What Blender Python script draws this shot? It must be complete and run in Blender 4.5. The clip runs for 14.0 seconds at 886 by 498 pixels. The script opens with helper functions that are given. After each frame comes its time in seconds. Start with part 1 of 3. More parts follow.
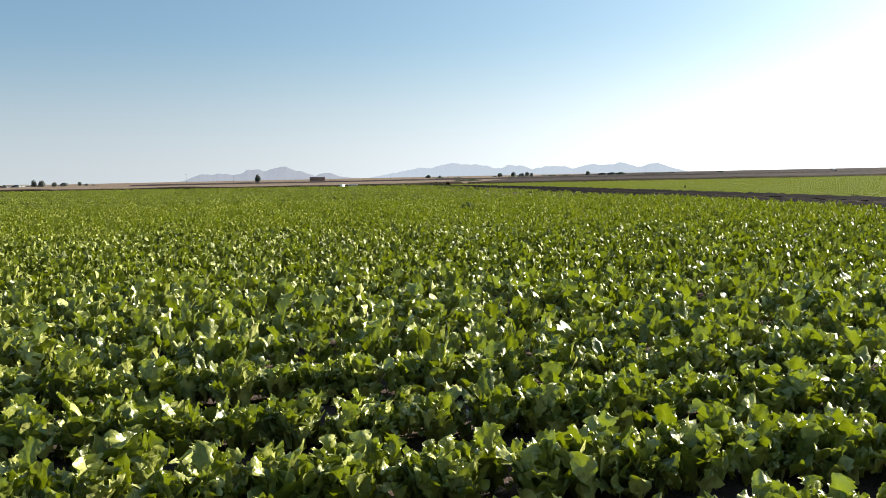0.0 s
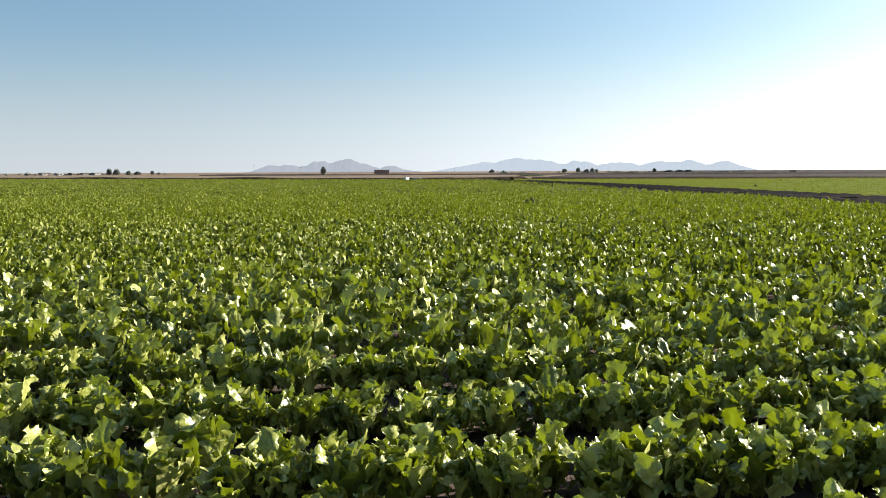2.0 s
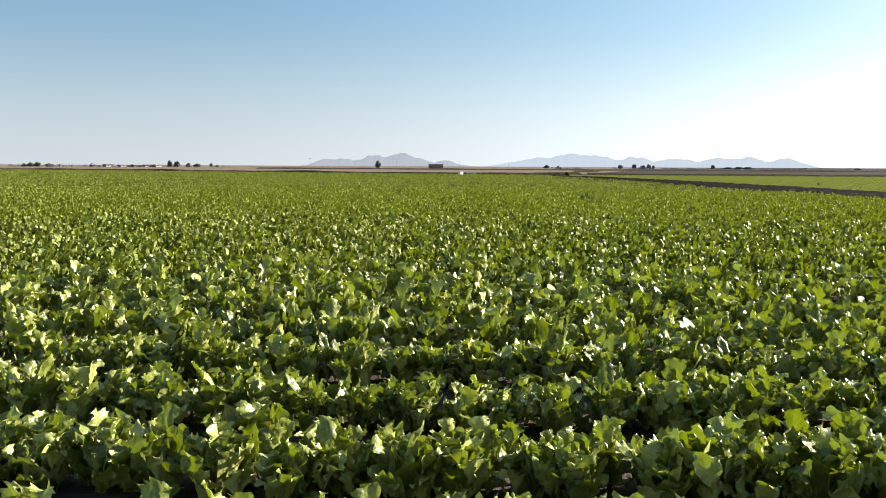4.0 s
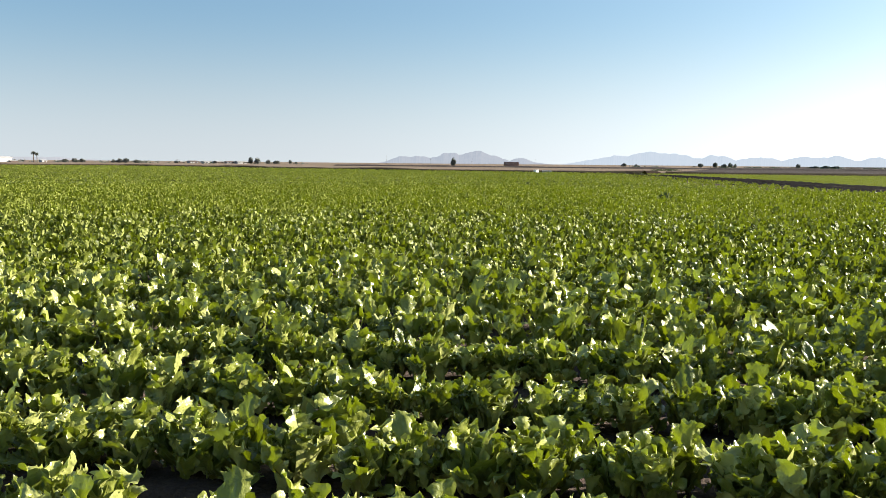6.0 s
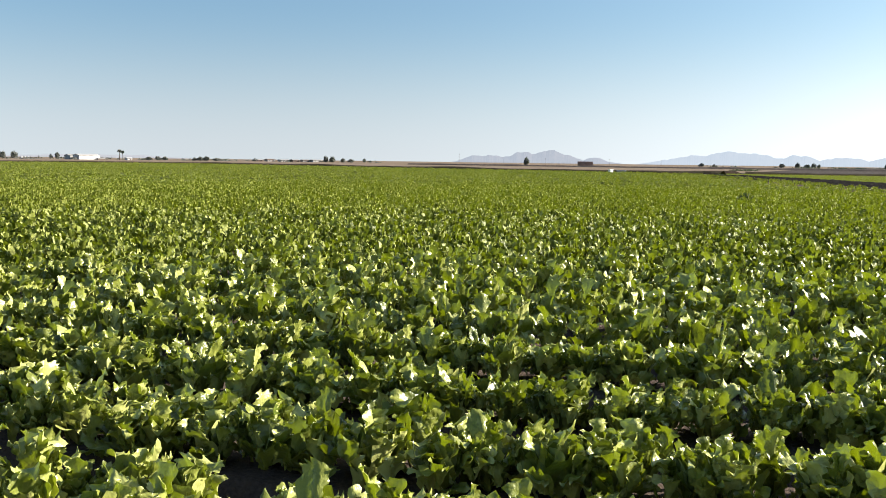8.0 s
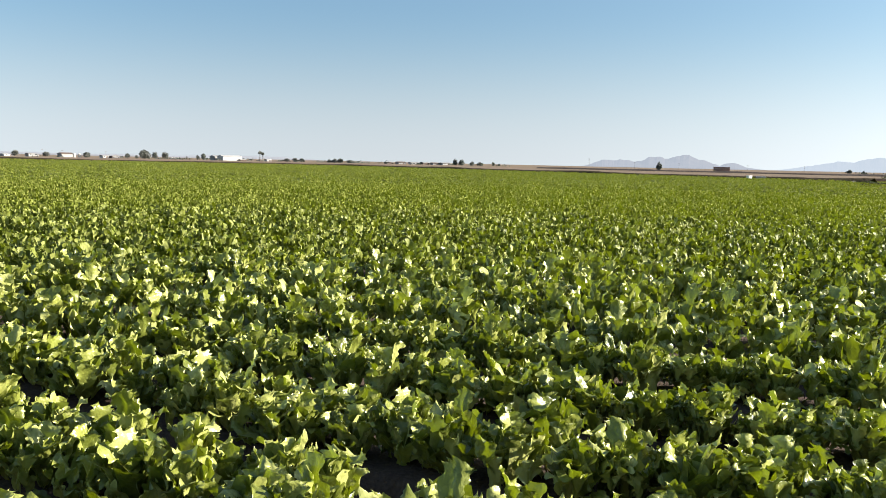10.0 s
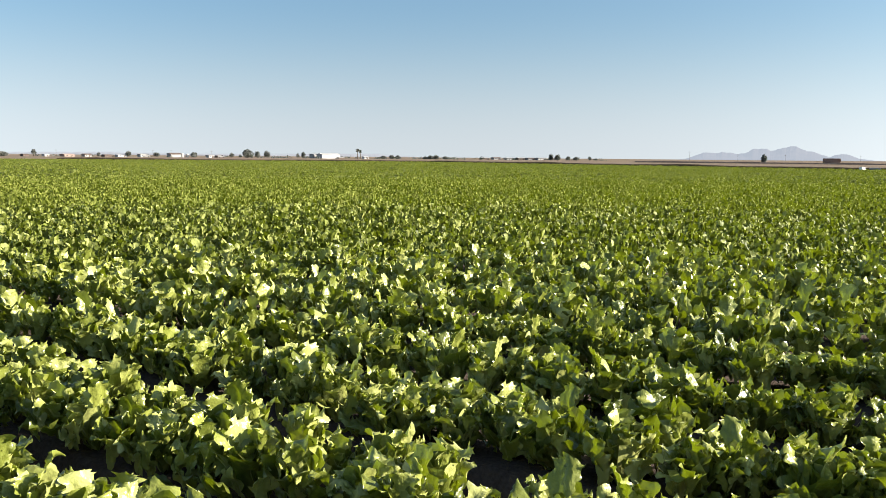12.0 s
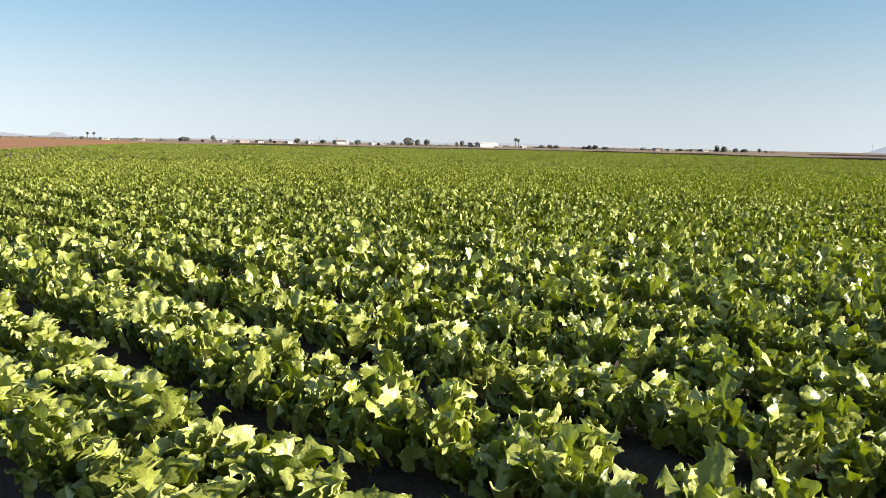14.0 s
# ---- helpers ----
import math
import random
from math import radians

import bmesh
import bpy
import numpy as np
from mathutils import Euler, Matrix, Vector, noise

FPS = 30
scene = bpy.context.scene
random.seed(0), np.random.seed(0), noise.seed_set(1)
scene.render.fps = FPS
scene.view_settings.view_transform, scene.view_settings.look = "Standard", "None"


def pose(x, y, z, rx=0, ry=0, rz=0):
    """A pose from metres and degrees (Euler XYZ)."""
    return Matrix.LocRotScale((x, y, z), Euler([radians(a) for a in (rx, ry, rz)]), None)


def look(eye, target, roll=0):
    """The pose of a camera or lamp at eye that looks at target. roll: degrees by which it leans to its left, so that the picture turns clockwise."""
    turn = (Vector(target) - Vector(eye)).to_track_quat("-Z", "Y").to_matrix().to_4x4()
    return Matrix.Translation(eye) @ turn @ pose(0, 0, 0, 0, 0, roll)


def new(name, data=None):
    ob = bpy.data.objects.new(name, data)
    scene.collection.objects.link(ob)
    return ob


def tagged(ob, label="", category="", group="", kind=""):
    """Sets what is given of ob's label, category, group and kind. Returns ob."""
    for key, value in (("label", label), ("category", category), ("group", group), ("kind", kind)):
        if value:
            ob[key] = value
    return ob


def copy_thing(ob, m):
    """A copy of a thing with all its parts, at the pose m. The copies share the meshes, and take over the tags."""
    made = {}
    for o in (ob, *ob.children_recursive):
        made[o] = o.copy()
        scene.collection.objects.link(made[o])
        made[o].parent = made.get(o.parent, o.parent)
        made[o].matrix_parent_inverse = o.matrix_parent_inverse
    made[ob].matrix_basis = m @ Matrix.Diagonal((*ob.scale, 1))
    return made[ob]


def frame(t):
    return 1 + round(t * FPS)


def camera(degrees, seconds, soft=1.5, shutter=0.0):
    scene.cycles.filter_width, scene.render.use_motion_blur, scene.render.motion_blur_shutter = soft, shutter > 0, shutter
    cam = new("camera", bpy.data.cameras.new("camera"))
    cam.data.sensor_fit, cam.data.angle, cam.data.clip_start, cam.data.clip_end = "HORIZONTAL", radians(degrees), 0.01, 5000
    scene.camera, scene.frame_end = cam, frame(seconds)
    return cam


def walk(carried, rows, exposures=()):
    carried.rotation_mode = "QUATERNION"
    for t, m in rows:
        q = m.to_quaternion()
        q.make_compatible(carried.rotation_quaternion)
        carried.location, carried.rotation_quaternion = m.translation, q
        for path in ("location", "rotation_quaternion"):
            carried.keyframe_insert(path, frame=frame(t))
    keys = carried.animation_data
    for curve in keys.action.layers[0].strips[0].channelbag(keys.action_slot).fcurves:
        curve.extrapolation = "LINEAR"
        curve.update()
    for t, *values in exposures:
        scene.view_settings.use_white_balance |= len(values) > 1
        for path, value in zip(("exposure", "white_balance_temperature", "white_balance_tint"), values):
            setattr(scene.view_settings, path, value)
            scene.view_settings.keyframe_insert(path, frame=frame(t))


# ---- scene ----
cam = camera(55.1, 14.0, 0.75)
PATH = [
    (0.0, pose(0.093, 0.015, 1.667, 85.1, 1.19, -0.11)),
    (0.5, pose(0.087, 0.017, 1.672, 85.03, 0.98, 1.48)),
    (1.0, pose(0.081, 0.021, 1.671, 84.89, 0.68, 2.63)),
    (1.5, pose(0.079, 0.021, 1.669, 84.88, 0.42, 3.48)),
    (2.0, pose(0.073, 0.02, 1.667, 84.77, 0.27, 4.17)),
    (2.5, pose(0.064, 0.02, 1.664, 84.61, 0.26, 5.04)),
    (5.0, pose(0.041, 0.01, 1.66, 84.31, -0.71, 10.23)),
    (5.5, pose(0.039, 0.008, 1.66, 84.25, -0.76, 11.68)),
    (6.0, pose(0.033, 0.006, 1.66, 84.23, -0.5, 12.85)),
    (6.5, pose(0.027, 0.003, 1.658, 84.2, -0.44, 14.02)),
    (7.0, pose(0.022, 0.004, 1.658, 84.15, -0.5, 15.23)),
    (7.5, pose(0.016, 0.006, 1.657, 84.15, -0.5, 16.48)),
    (8.0, pose(0.007, 0.006, 1.654, 84.12, -0.72, 17.73)),
    (8.5, pose(-0.005, 0.0, 1.655, 84.11, -1.38, 19.75)),
    (9.0, pose(-0.028, -0.01, 1.653, 84.17, -1.43, 22.22)),
    (11.5, pose(-0.089, -0.033, 1.641, 83.97, -0.83, 31.13)),
    (12.0, pose(-0.11, -0.028, 1.636, 83.83, -0.48, 32.74)),
    (12.5, pose(-0.119, -0.021, 1.632, 83.7, 0.02, 34.39)),
    (13.0, pose(-0.108, -0.018, 1.615, 83.82, -0.26, 36.12)),
    (13.5, pose(-0.107, -0.021, 1.613, 83.77, -0.52, 40.25)),
    (14.0, pose(-0.095, -0.026, 1.587, 82.97, -1.14, 43.3)),
]
walk(cam, PATH, exposures=((0.0, 1.51), (5.0, 1.64), (9.0, 1.65), (14.0, 1.63)))

# ---- world, sun ----
SUN_AZ, SUN_EL = 61.0, 20.5        # degrees clockwise from +y, degrees up
world = bpy.data.worlds.new("sky")
scene.world = world
world.use_nodes = True
wn = world.node_tree.nodes
wl = world.node_tree.links
wn.clear()
sky = wn.new("ShaderNodeTexSky")
sky.sky_type = "NISHITA"
sky.sun_disc = False
sky.sun_elevation = radians(SUN_EL)
sky.sun_rotation = radians(SUN_AZ)
sky.altitude = 300.0
sky.air_density, sky.dust_density, sky.ozone_density = 1.0, 2.2, 1.6
bg = wn.new("ShaderNodeBackground")
bg.inputs["Strength"].default_value = 0.050
wout = wn.new("ShaderNodeOutputWorld")
# dusty air near the horizon takes the colour out of the sky
tc = wn.new("ShaderNodeTexCoord")
sep = wn.new("ShaderNodeSeparateXYZ")
wl.new(tc.outputs["Generated"], sep.inputs[0])
sq = wn.new("ShaderNodeMath")
sq.operation = "MULTIPLY_ADD"
wl.new(sep.outputs["Z"], sq.inputs[0])
wl.new(sep.outputs["Z"], sq.inputs[1])
sq.inputs[2].default_value = 0.10 ** 2
lift = wn.new("ShaderNodeMath")
lift.operation = "SQRT"
wl.new(sq.outputs[0], lift.inputs[0])
low = wn.new("ShaderNodeCombineXYZ")
wl.new(sep.outputs["X"], low.inputs["X"])
wl.new(sep.outputs["Y"], low.inputs["Y"])
wl.new(lift.outputs[0], low.inputs["Z"])
wl.new(low.outputs["Vector"], sky.inputs["Vector"])
haze = wn.new("ShaderNodeMapRange")
haze.inputs["From Min"].default_value, haze.inputs["From Max"].default_value = -0.02, 0.18
haze.interpolation_type = "SMOOTHSTEP"
haze.inputs["To Min"].default_value, haze.inputs["To Max"].default_value = 0.62, 0.0
wl.new(sep.outputs["Z"], haze.inputs["Value"])
grey = wn.new("ShaderNodeRGBToBW")
wl.new(sky.outputs[0], grey.inputs[0])
tint = wn.new("ShaderNodeMix")
tint.data_type, tint.blend_type = "RGBA", "MULTIPLY"
tint.inputs["Factor"].default_value = 1.0
wl.new(grey.outputs[0], tint.inputs["A"])
tint.inputs["B"].default_value = (1.70, 1.66, 1.73, 1)
air = wn.new("ShaderNodeMix")
air.data_type = "RGBA"
wl.new(haze.outputs["Result"], air.inputs["Factor"])
cool = wn.new("ShaderNodeMix")
cool.data_type, cool.blend_type = "RGBA", "MULTIPLY"
cool.inputs["Factor"].default_value = 1.0
wl.new(sky.outputs[0], cool.inputs["A"])
cool.inputs["B"].default_value = (0.95, 1.10, 1.14, 1)
wl.new(cool.outputs["Result"], air.inputs["A"])
wl.new(tint.outputs["Result"], air.inputs["B"])
wl.new(air.outputs["Result"], bg.inputs[0])
wl.new(bg.outputs[0], wout.inputs[0])

sun_data = bpy.data.lights.new("sun", "SUN")
sun_data.energy, sun_data.angle, sun_data.color = 5.0, radians(0.53), (1.0, 0.93, 0.81)
sun = new("sun", sun_data)
sa, se = radians(SUN_AZ), radians(SUN_EL)
sun_dir = Vector((math.sin(sa) * math.cos(se), math.cos(sa) * math.cos(se), math.sin(se)))
sun.matrix_world = look(sun_dir * 50, (0, 0, 0))

# ---- materials ----
def mat(name):
    m = bpy.data.materials.new(name)
    m.use_nodes = True
    nt = m.node_tree
    return m, nt, nt.nodes["Principled BSDF"], nt.nodes["Material Output"]


def node(nt, kind, **sets):
    n = nt.nodes.new(kind)
    for k, v in sets.items():
        n.inputs[k.replace("_", " ")].default_value = v
    return n


def ramp(nt, fac, stops):
    r = nt.nodes.new("ShaderNodeValToRGB")
    el = r.color_ramp.elements
    el[0].position, el[0].color = stops[0][0], (*stops[0][1], 1)
    el[1].position, el[1].color = stops[-1][0], (*stops[-1][1], 1)
    for p, c in stops[1:-1]:
        el.new(p).color = (*c, 1)
    nt.links.new(fac, r.inputs[0])
    return r.outputs[0]


def surface(name, stops, scale=3.0, fine=40.0, rough=0.8, bump=0.3, spec=0.3, metal=0.0):
    """A matt surface whose colour and relief vary at two scales."""
    m, nt, bsdf, out = mat(name)
    co = nt.nodes.new("ShaderNodeNewGeometry")
    a = node(nt, "ShaderNodeTexNoise", Scale=scale, Detail=4.0)
    b = node(nt, "ShaderNodeTexNoise", Scale=fine, Detail=5.0)
    nt.links.new(co.outputs["Position"], a.inputs["Vector"])
    nt.links.new(co.outputs["Position"], b.inputs["Vector"])
    mx = node(nt, "ShaderNodeMath")
    mx.operation = "MULTIPLY_ADD"
    mx.inputs[1].default_value = 0.5
    nt.links.new(b.outputs["Fac"], mx.inputs[0])
    half = node(nt, "ShaderNodeMath")
    half.operation = "MULTIPLY"
    half.inputs[1].default_value = 0.5
    nt.links.new(a.outputs["Fac"], half.inputs[0])
    nt.links.new(half.outputs[0], mx.inputs[2])
    nt.links.new(ramp(nt, mx.outputs[0], stops), bsdf.inputs["Base Color"])
    bp = node(nt, "ShaderNodeBump", Strength=bump, Distance=1.0 / fine)
    nt.links.new(b.outputs["Fac"], bp.inputs["Height"])
    nt.links.new(bp.outputs[0], bsdf.inputs["Normal"])
    bsdf.inputs["Roughness"].default_value = rough
    bsdf.inputs["Specular IOR Level"].default_value = spec
    bsdf.inputs["Metallic"].default_value = metal
    return m


def leafy(name, dark, mid, light, through_col, share=0.35, rough=0.38, spec=0.5, crinkle=0.5, wave=30.0):
    """A living leaf: glossy skin, colour that differs from leaf to leaf, light shining through."""
    m, nt, bsdf, out = mat(name)
    geo = nt.nodes.new("ShaderNodeNewGeometry")
    info = nt.nodes.new("ShaderNodeObjectInfo")
    add = node(nt, "ShaderNodeMath")
    add.operation = "ADD"
    nt.links.new(geo.outputs["Random Per Island"], add.inputs[0])
    nt.links.new(info.outputs["Random"], add.inputs[1])
    fr = node(nt, "ShaderNodeMath")
    fr.operation = "FRACT"
    nt.links.new(add.outputs[0], fr.inputs[0])
    tone = node(nt, "ShaderNodeTexNoise", Scale=14.0, Detail=3.0)
    nt.links.new(geo.outputs["Position"], tone.inputs["Vector"])
    mixf = node(nt, "ShaderNodeMath")
    mixf.operation = "MULTIPLY_ADD"
    mixf.inputs[1].default_value = 0.55
    nt.links.new(fr.outputs[0], mixf.inputs[0])
    tn = node(nt, "ShaderNodeMath")
    tn.operation = "MULTIPLY"
    tn.inputs[1].default_value = 0.4
    nt.links.new(tone.outputs["Fac"], tn.inputs[0])
    nt.links.new(tn.outputs[0], mixf.inputs[2])
    col = ramp(nt, mixf.outputs[0], [(0.22, dark), (0.46, mid), (0.75, light)])
    nt.links.new(col, bsdf.inputs["Base Color"])
    bsdf.inputs["Roughness"].default_value = rough
    bsdf.inputs["Specular IOR Level"].default_value = spec
    ck = node(nt, "ShaderNodeTexNoise", Scale=wave, Detail=2.0)
    nt.links.new(geo.outputs["Position"], ck.inputs["Vector"])
    bp = node(nt, "ShaderNodeBump", Strength=crinkle, Distance=0.02)
    nt.links.new(ck.outputs["Fac"], bp.inputs["Height"])
    nt.links.new(bp.outputs[0], bsdf.inputs["Normal"])
    tr = node(nt, "ShaderNodeBsdfTranslucent", Color=(*through_col, 1))
    nt.links.new(bp.outputs[0], tr.inputs["Normal"])
    mix = node(nt, "ShaderNodeMixShader", Fac=share)
    nt.links.new(bsdf.outputs[0], mix.inputs[1])
    nt.links.new(tr.outputs[0], mix.inputs[2])
    nt.links.new(mix.outputs[0], out.inputs["Surface"])
    return m


def haze_glow_mat(name, col, share, ground=(0.16, 0.12, 0.10)):
    """Far land behind kilometres of air: rock mixed with a glow painting the haze."""
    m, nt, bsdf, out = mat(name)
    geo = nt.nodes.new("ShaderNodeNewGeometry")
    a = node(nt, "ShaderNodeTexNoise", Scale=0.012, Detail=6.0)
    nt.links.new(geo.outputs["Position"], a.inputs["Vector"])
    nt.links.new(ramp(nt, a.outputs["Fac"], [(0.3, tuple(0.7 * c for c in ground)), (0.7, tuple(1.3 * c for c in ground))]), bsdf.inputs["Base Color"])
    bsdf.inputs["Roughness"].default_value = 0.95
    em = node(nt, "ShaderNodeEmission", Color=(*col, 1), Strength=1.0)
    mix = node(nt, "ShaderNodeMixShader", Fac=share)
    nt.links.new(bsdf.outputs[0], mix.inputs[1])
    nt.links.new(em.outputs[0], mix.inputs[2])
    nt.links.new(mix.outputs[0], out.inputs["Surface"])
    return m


LETTUCE = leafy("lettuce_leaf", (0.09, 0.108, 0.017), (0.225, 0.246, 0.047), (0.43, 0.442, 0.15), (0.255, 0.325, 0.005), share=0.19, rough=0.31, spec=0.55, crinkle=0.4, wave=40.0)
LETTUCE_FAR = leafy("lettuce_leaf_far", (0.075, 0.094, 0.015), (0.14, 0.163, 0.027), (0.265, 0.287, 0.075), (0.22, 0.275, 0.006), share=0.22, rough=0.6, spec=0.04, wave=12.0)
YOUNG = leafy("young_leaf", (0.095, 0.11, 0.013), (0.13, 0.147, 0.02), (0.17, 0.187, 0.03), (0.20, 0.25, 0.007), share=0.25, rough=0.7, spec=0.03, wave=12.0)
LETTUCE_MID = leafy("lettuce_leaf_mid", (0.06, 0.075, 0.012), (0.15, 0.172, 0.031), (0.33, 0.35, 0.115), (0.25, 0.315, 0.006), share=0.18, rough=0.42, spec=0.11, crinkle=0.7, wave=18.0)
# Dark tones here paint the shade in the gaps between far plants
UNDER = surface("lower_foliage_shaded", [(0.35, (0.03, 0.038, 0.008)), (0.5, (0.09, 0.108, 0.017)), (0.65, (0.17, 0.186, 0.036))], 5.0, 14.0, bump=1.0, rough=0.8, spec=0.05)
WEED = leafy("weed_leaf", (0.028, 0.042, 0.012), (0.04, 0.056, 0.016), (0.06, 0.078, 0.025), (0.05, 0.08, 0.015), share=0.2, rough=0.6)
# Leaf colour is paled and greyed to paint the haze over far trees
TREE_LEAF_HAZED = leafy("tree_leaf_hazed", (0.125, 0.125, 0.115), (0.14, 0.142, 0.13), (0.155, 0.158, 0.145), (0.05, 0.09, 0.02), share=0.15, rough=0.7, spec=0.2)
BARK = surface("bark", [(0.3, (0.05, 0.035, 0.025)), (0.7, (0.12, 0.09, 0.06))], 2.0, 20.0)
SOIL = surface("bed_soil", [(0.3, (0.04, 0.030, 0.025)), (0.7, (0.10, 0.076, 0.062))], 2.5, 45.0, bump=0.9, rough=0.95, spec=0.02)
SEEDLING = surface("seedling_cover", [(0.3, (0.085, 0.105, 0.011)), (0.7, (0.135, 0.157, 0.02))], 0.4, 9.0, bump=0.5, rough=0.9, spec=0.02)
# Near black: the shaded side of the backlit banks is put into this colour
DITCH_SHADED = surface("ditch_soil_shaded", [(0.3, (0.006, 0.0045, 0.004)), (0.7, (0.017, 0.013, 0.011))], 0.6, 6.0, bump=0.8, rough=0.95, spec=0.02)
BANK = surface("bank_soil", [(0.3, (0.025, 0.02, 0.013)), (0.7, (0.06, 0.048, 0.03))], 0.3, 2.0, bump=0.8, rough=0.95, spec=0.02)
TRACK = surface("track_soil", [(0.3, (0.022, 0.015, 0.011)), (0.7, (0.05, 0.035, 0.025))], 0.5, 8.0, bump=0.5, rough=0.95, spec=0.02)
DRY = surface("dry_field", [(0.3, (0.145, 0.108, 0.08)), (0.7, (0.225, 0.175, 0.132))], 0.02, 0.6, bump=0.4, rough=0.95, spec=0.02)
# Darker copy of the dry ground: backlit shade is put into its colour
PLOUGHED_BACKLIT = surface("ploughed_soil_backlit", [(0.3, (0.045, 0.037, 0.034)), (0.7, (0.08, 0.067, 0.061))], 0.02, 0.6, bump=0.4, rough=0.95, spec=0.02)
FALLOW = surface("fallow_soil", [(0.3, (0.20, 0.105, 0.06)), (0.7, (0.29, 0.16, 0.095))], 0.03, 0.8, bump=0.4, rough=0.95, spec=0.02)
HAY = surface("hay", [(0.3, (0.20, 0.125, 0.10)), (0.7, (0.30, 0.20, 0.16))], 0.8, 6.0, bump=0.6, rough=0.95)
HAY_FRESH = surface("hay_pale", [(0.3, (0.25, 0.17, 0.09)), (0.7, (0.4, 0.29, 0.16))], 0.8, 6.0)
# WHITE, GREY and PEACH are dulled, putting the village's haze into their colours
WHITE = surface("white_paint", [(0.3, (0.34, 0.33, 0.32)), (0.7, (0.42, 0.41, 0.40))], 0.4, 4.0, rough=0.5, bump=0.05)
BRIGHT = surface("whitewash", [(0.3, (0.78, 0.78, 0.76)), (0.7, (0.86, 0.86, 0.84))], 0.8, 6.0, rough=0.6, bump=0.05)
GREY = surface("grey_metal", [(0.3, (0.22, 0.21, 0.20)), (0.7, (0.31, 0.30, 0.29))], 0.4, 4.0, rough=0.5, bump=0.05)
PEACH = surface("peach_stucco", [(0.3, (0.28, 0.20, 0.165)), (0.7, (0.34, 0.25, 0.21))], 0.4, 4.0)
BROWN = surface("brown_board", [(0.3, (0.08, 0.055, 0.045)), (0.7, (0.15, 0.11, 0.09))], 0.4, 4.0)
GLASS = surface("dark_window", [(0.3, (0.02, 0.025, 0.03)), (0.7, (0.04, 0.045, 0.05))], 0.4, 4.0, rough=0.15, bump=0.0, spec=0.5)
RIDGE_A = haze_glow_mat("far_mountain", (0.165, 0.183, 0.213), 0.9)
RIDGE_B = haze_glow_mat("farther_mountain", (0.205, 0.235, 0.272), 0.94)
RIDGE_C = haze_glow_mat("faint_hill", (0.205, 0.216, 0.236), 0.87)

# ---- mesh helpers ----
def quads(name, verts, faces, material, parent=None, smooth=True):
    """One mesh object from numpy arrays of vertices and of quads (or triangles)."""
    verts = np.asarray(verts, dtype=np.float32)
    faces = np.asarray(faces, dtype=np.int32)
    me = bpy.data.meshes.new(name)
    n, k = faces.shape
    me.vertices.add(len(verts))
    me.vertices.foreach_set("co", verts.ravel())
    me.loops.add(n * k)
    me.loops.foreach_set("vertex_index", faces.ravel())
    me.polygons.add(n)
    me.polygons.foreach_set("loop_start", np.arange(0, n * k, k, dtype=np.int32))
    me.update(calc_edges=True)
    me.polygons.foreach_set("use_smooth", np.full(n, smooth))
    me.materials.append(material)
    ob = new(name, me)
    ob.parent = parent
    return ob


def part(name, bm, material, parent=None, label="", smooth=False):
    me = bpy.data.meshes.new(name)
    bm.to_mesh(me)
    bm.free()
    if smooth:
        me.polygons.foreach_set("use_smooth", np.full(len(me.polygons), True))
    me.materials.append(material)
    ob = new(name, me)
    ob.parent = parent
    return tagged(ob, label)


def box(bm, lo, hi):
    lo, hi = Vector(lo), Vector(hi)
    m = Matrix.Translation((lo + hi) / 2) @ Matrix.Diagonal((*(hi - lo), 1))
    return bmesh.ops.create_cube(bm, size=1, matrix=m)["verts"]


def cone(bm, a, b, r0, r1, seg=8):
    a, b = Vector(a), Vector(b)
    q = (b - a).to_track_quat("Z", "Y").to_matrix().to_4x4()
    bmesh.ops.create_cone(bm, cap_ends=True, segments=seg, radius1=r0, radius2=r1, depth=(b - a).length,
                          matrix=Matrix.Translation((a + b) / 2) @ q)


def polar(az, d):
    """A place on the plain: degrees clockwise from +y, metres."""
    return d * math.sin(radians(az)), d * math.cos(radians(az))


# ---- the plain ----
FIRST, PITCH = 1.66, 0.98       # first bed's middle and the spacing of the beds


def bed_middle(k):
    return FIRST + k * PITCH - 0.07 * (k == 0)


def bend(x):
    """The beds run along x and bow gently away on either hand."""
    x = np.asarray(x, dtype=float)
    left = 0.0283 * np.minimum(np.clip(-2.7 - x, 0, None), 1.5) ** 2 + 0.085 * np.clip(-4.2 - x, 0, None)
    right = 0.024 * np.minimum(np.clip(x + 2.7, 0, None), 4.2) ** 2 + 0.1 * np.clip(x - 1.5, 0, None)
    return left + right


FAR_Y, FAR_SLOPE = 140.0, 0.50    # the far end of the field runs along y = FAR_Y - FAR_SLOPE * x

bm = bmesh.new()
ringz = [0, 60, 220, 600, 1500, 4900]
rings = []
for r in ringz[1:]:
    rings.append([bm.verts.new((r * math.cos(2 * math.pi * i / 96), r * math.sin(2 * math.pi * i / 96), -0.06)) for i in range(96)])
bm.faces.new(rings[0])
for p, q in zip(rings, rings[1:]):
    for i in range(96):
        bm.faces.new((p[i], q[i], q[(i + 1) % 96], p[(i + 1) % 96]))
ground = part("ground", bm, DRY)
tagged(ground, "flat dry brown farmland plain reaching the horizon", "ground", kind="structure")


def sheet(name, corners, z, material):
    b = bmesh.new()
    b.faces.new([b.verts.new((x, y, z)) for x, y in corners])
    return part(name, b, material)


def near_edge(y):
    return 17.6 - 0.085 * y - 0.00045 * y * y


def far_edge(y):
    return 26.3 - 0.045 * y - 0.0008 * y * y


def left_edge_y(x):
    """The lettuce ends along this line where the bare red field begins."""
    return 32.0 - 0.62 * (x + 91.0)


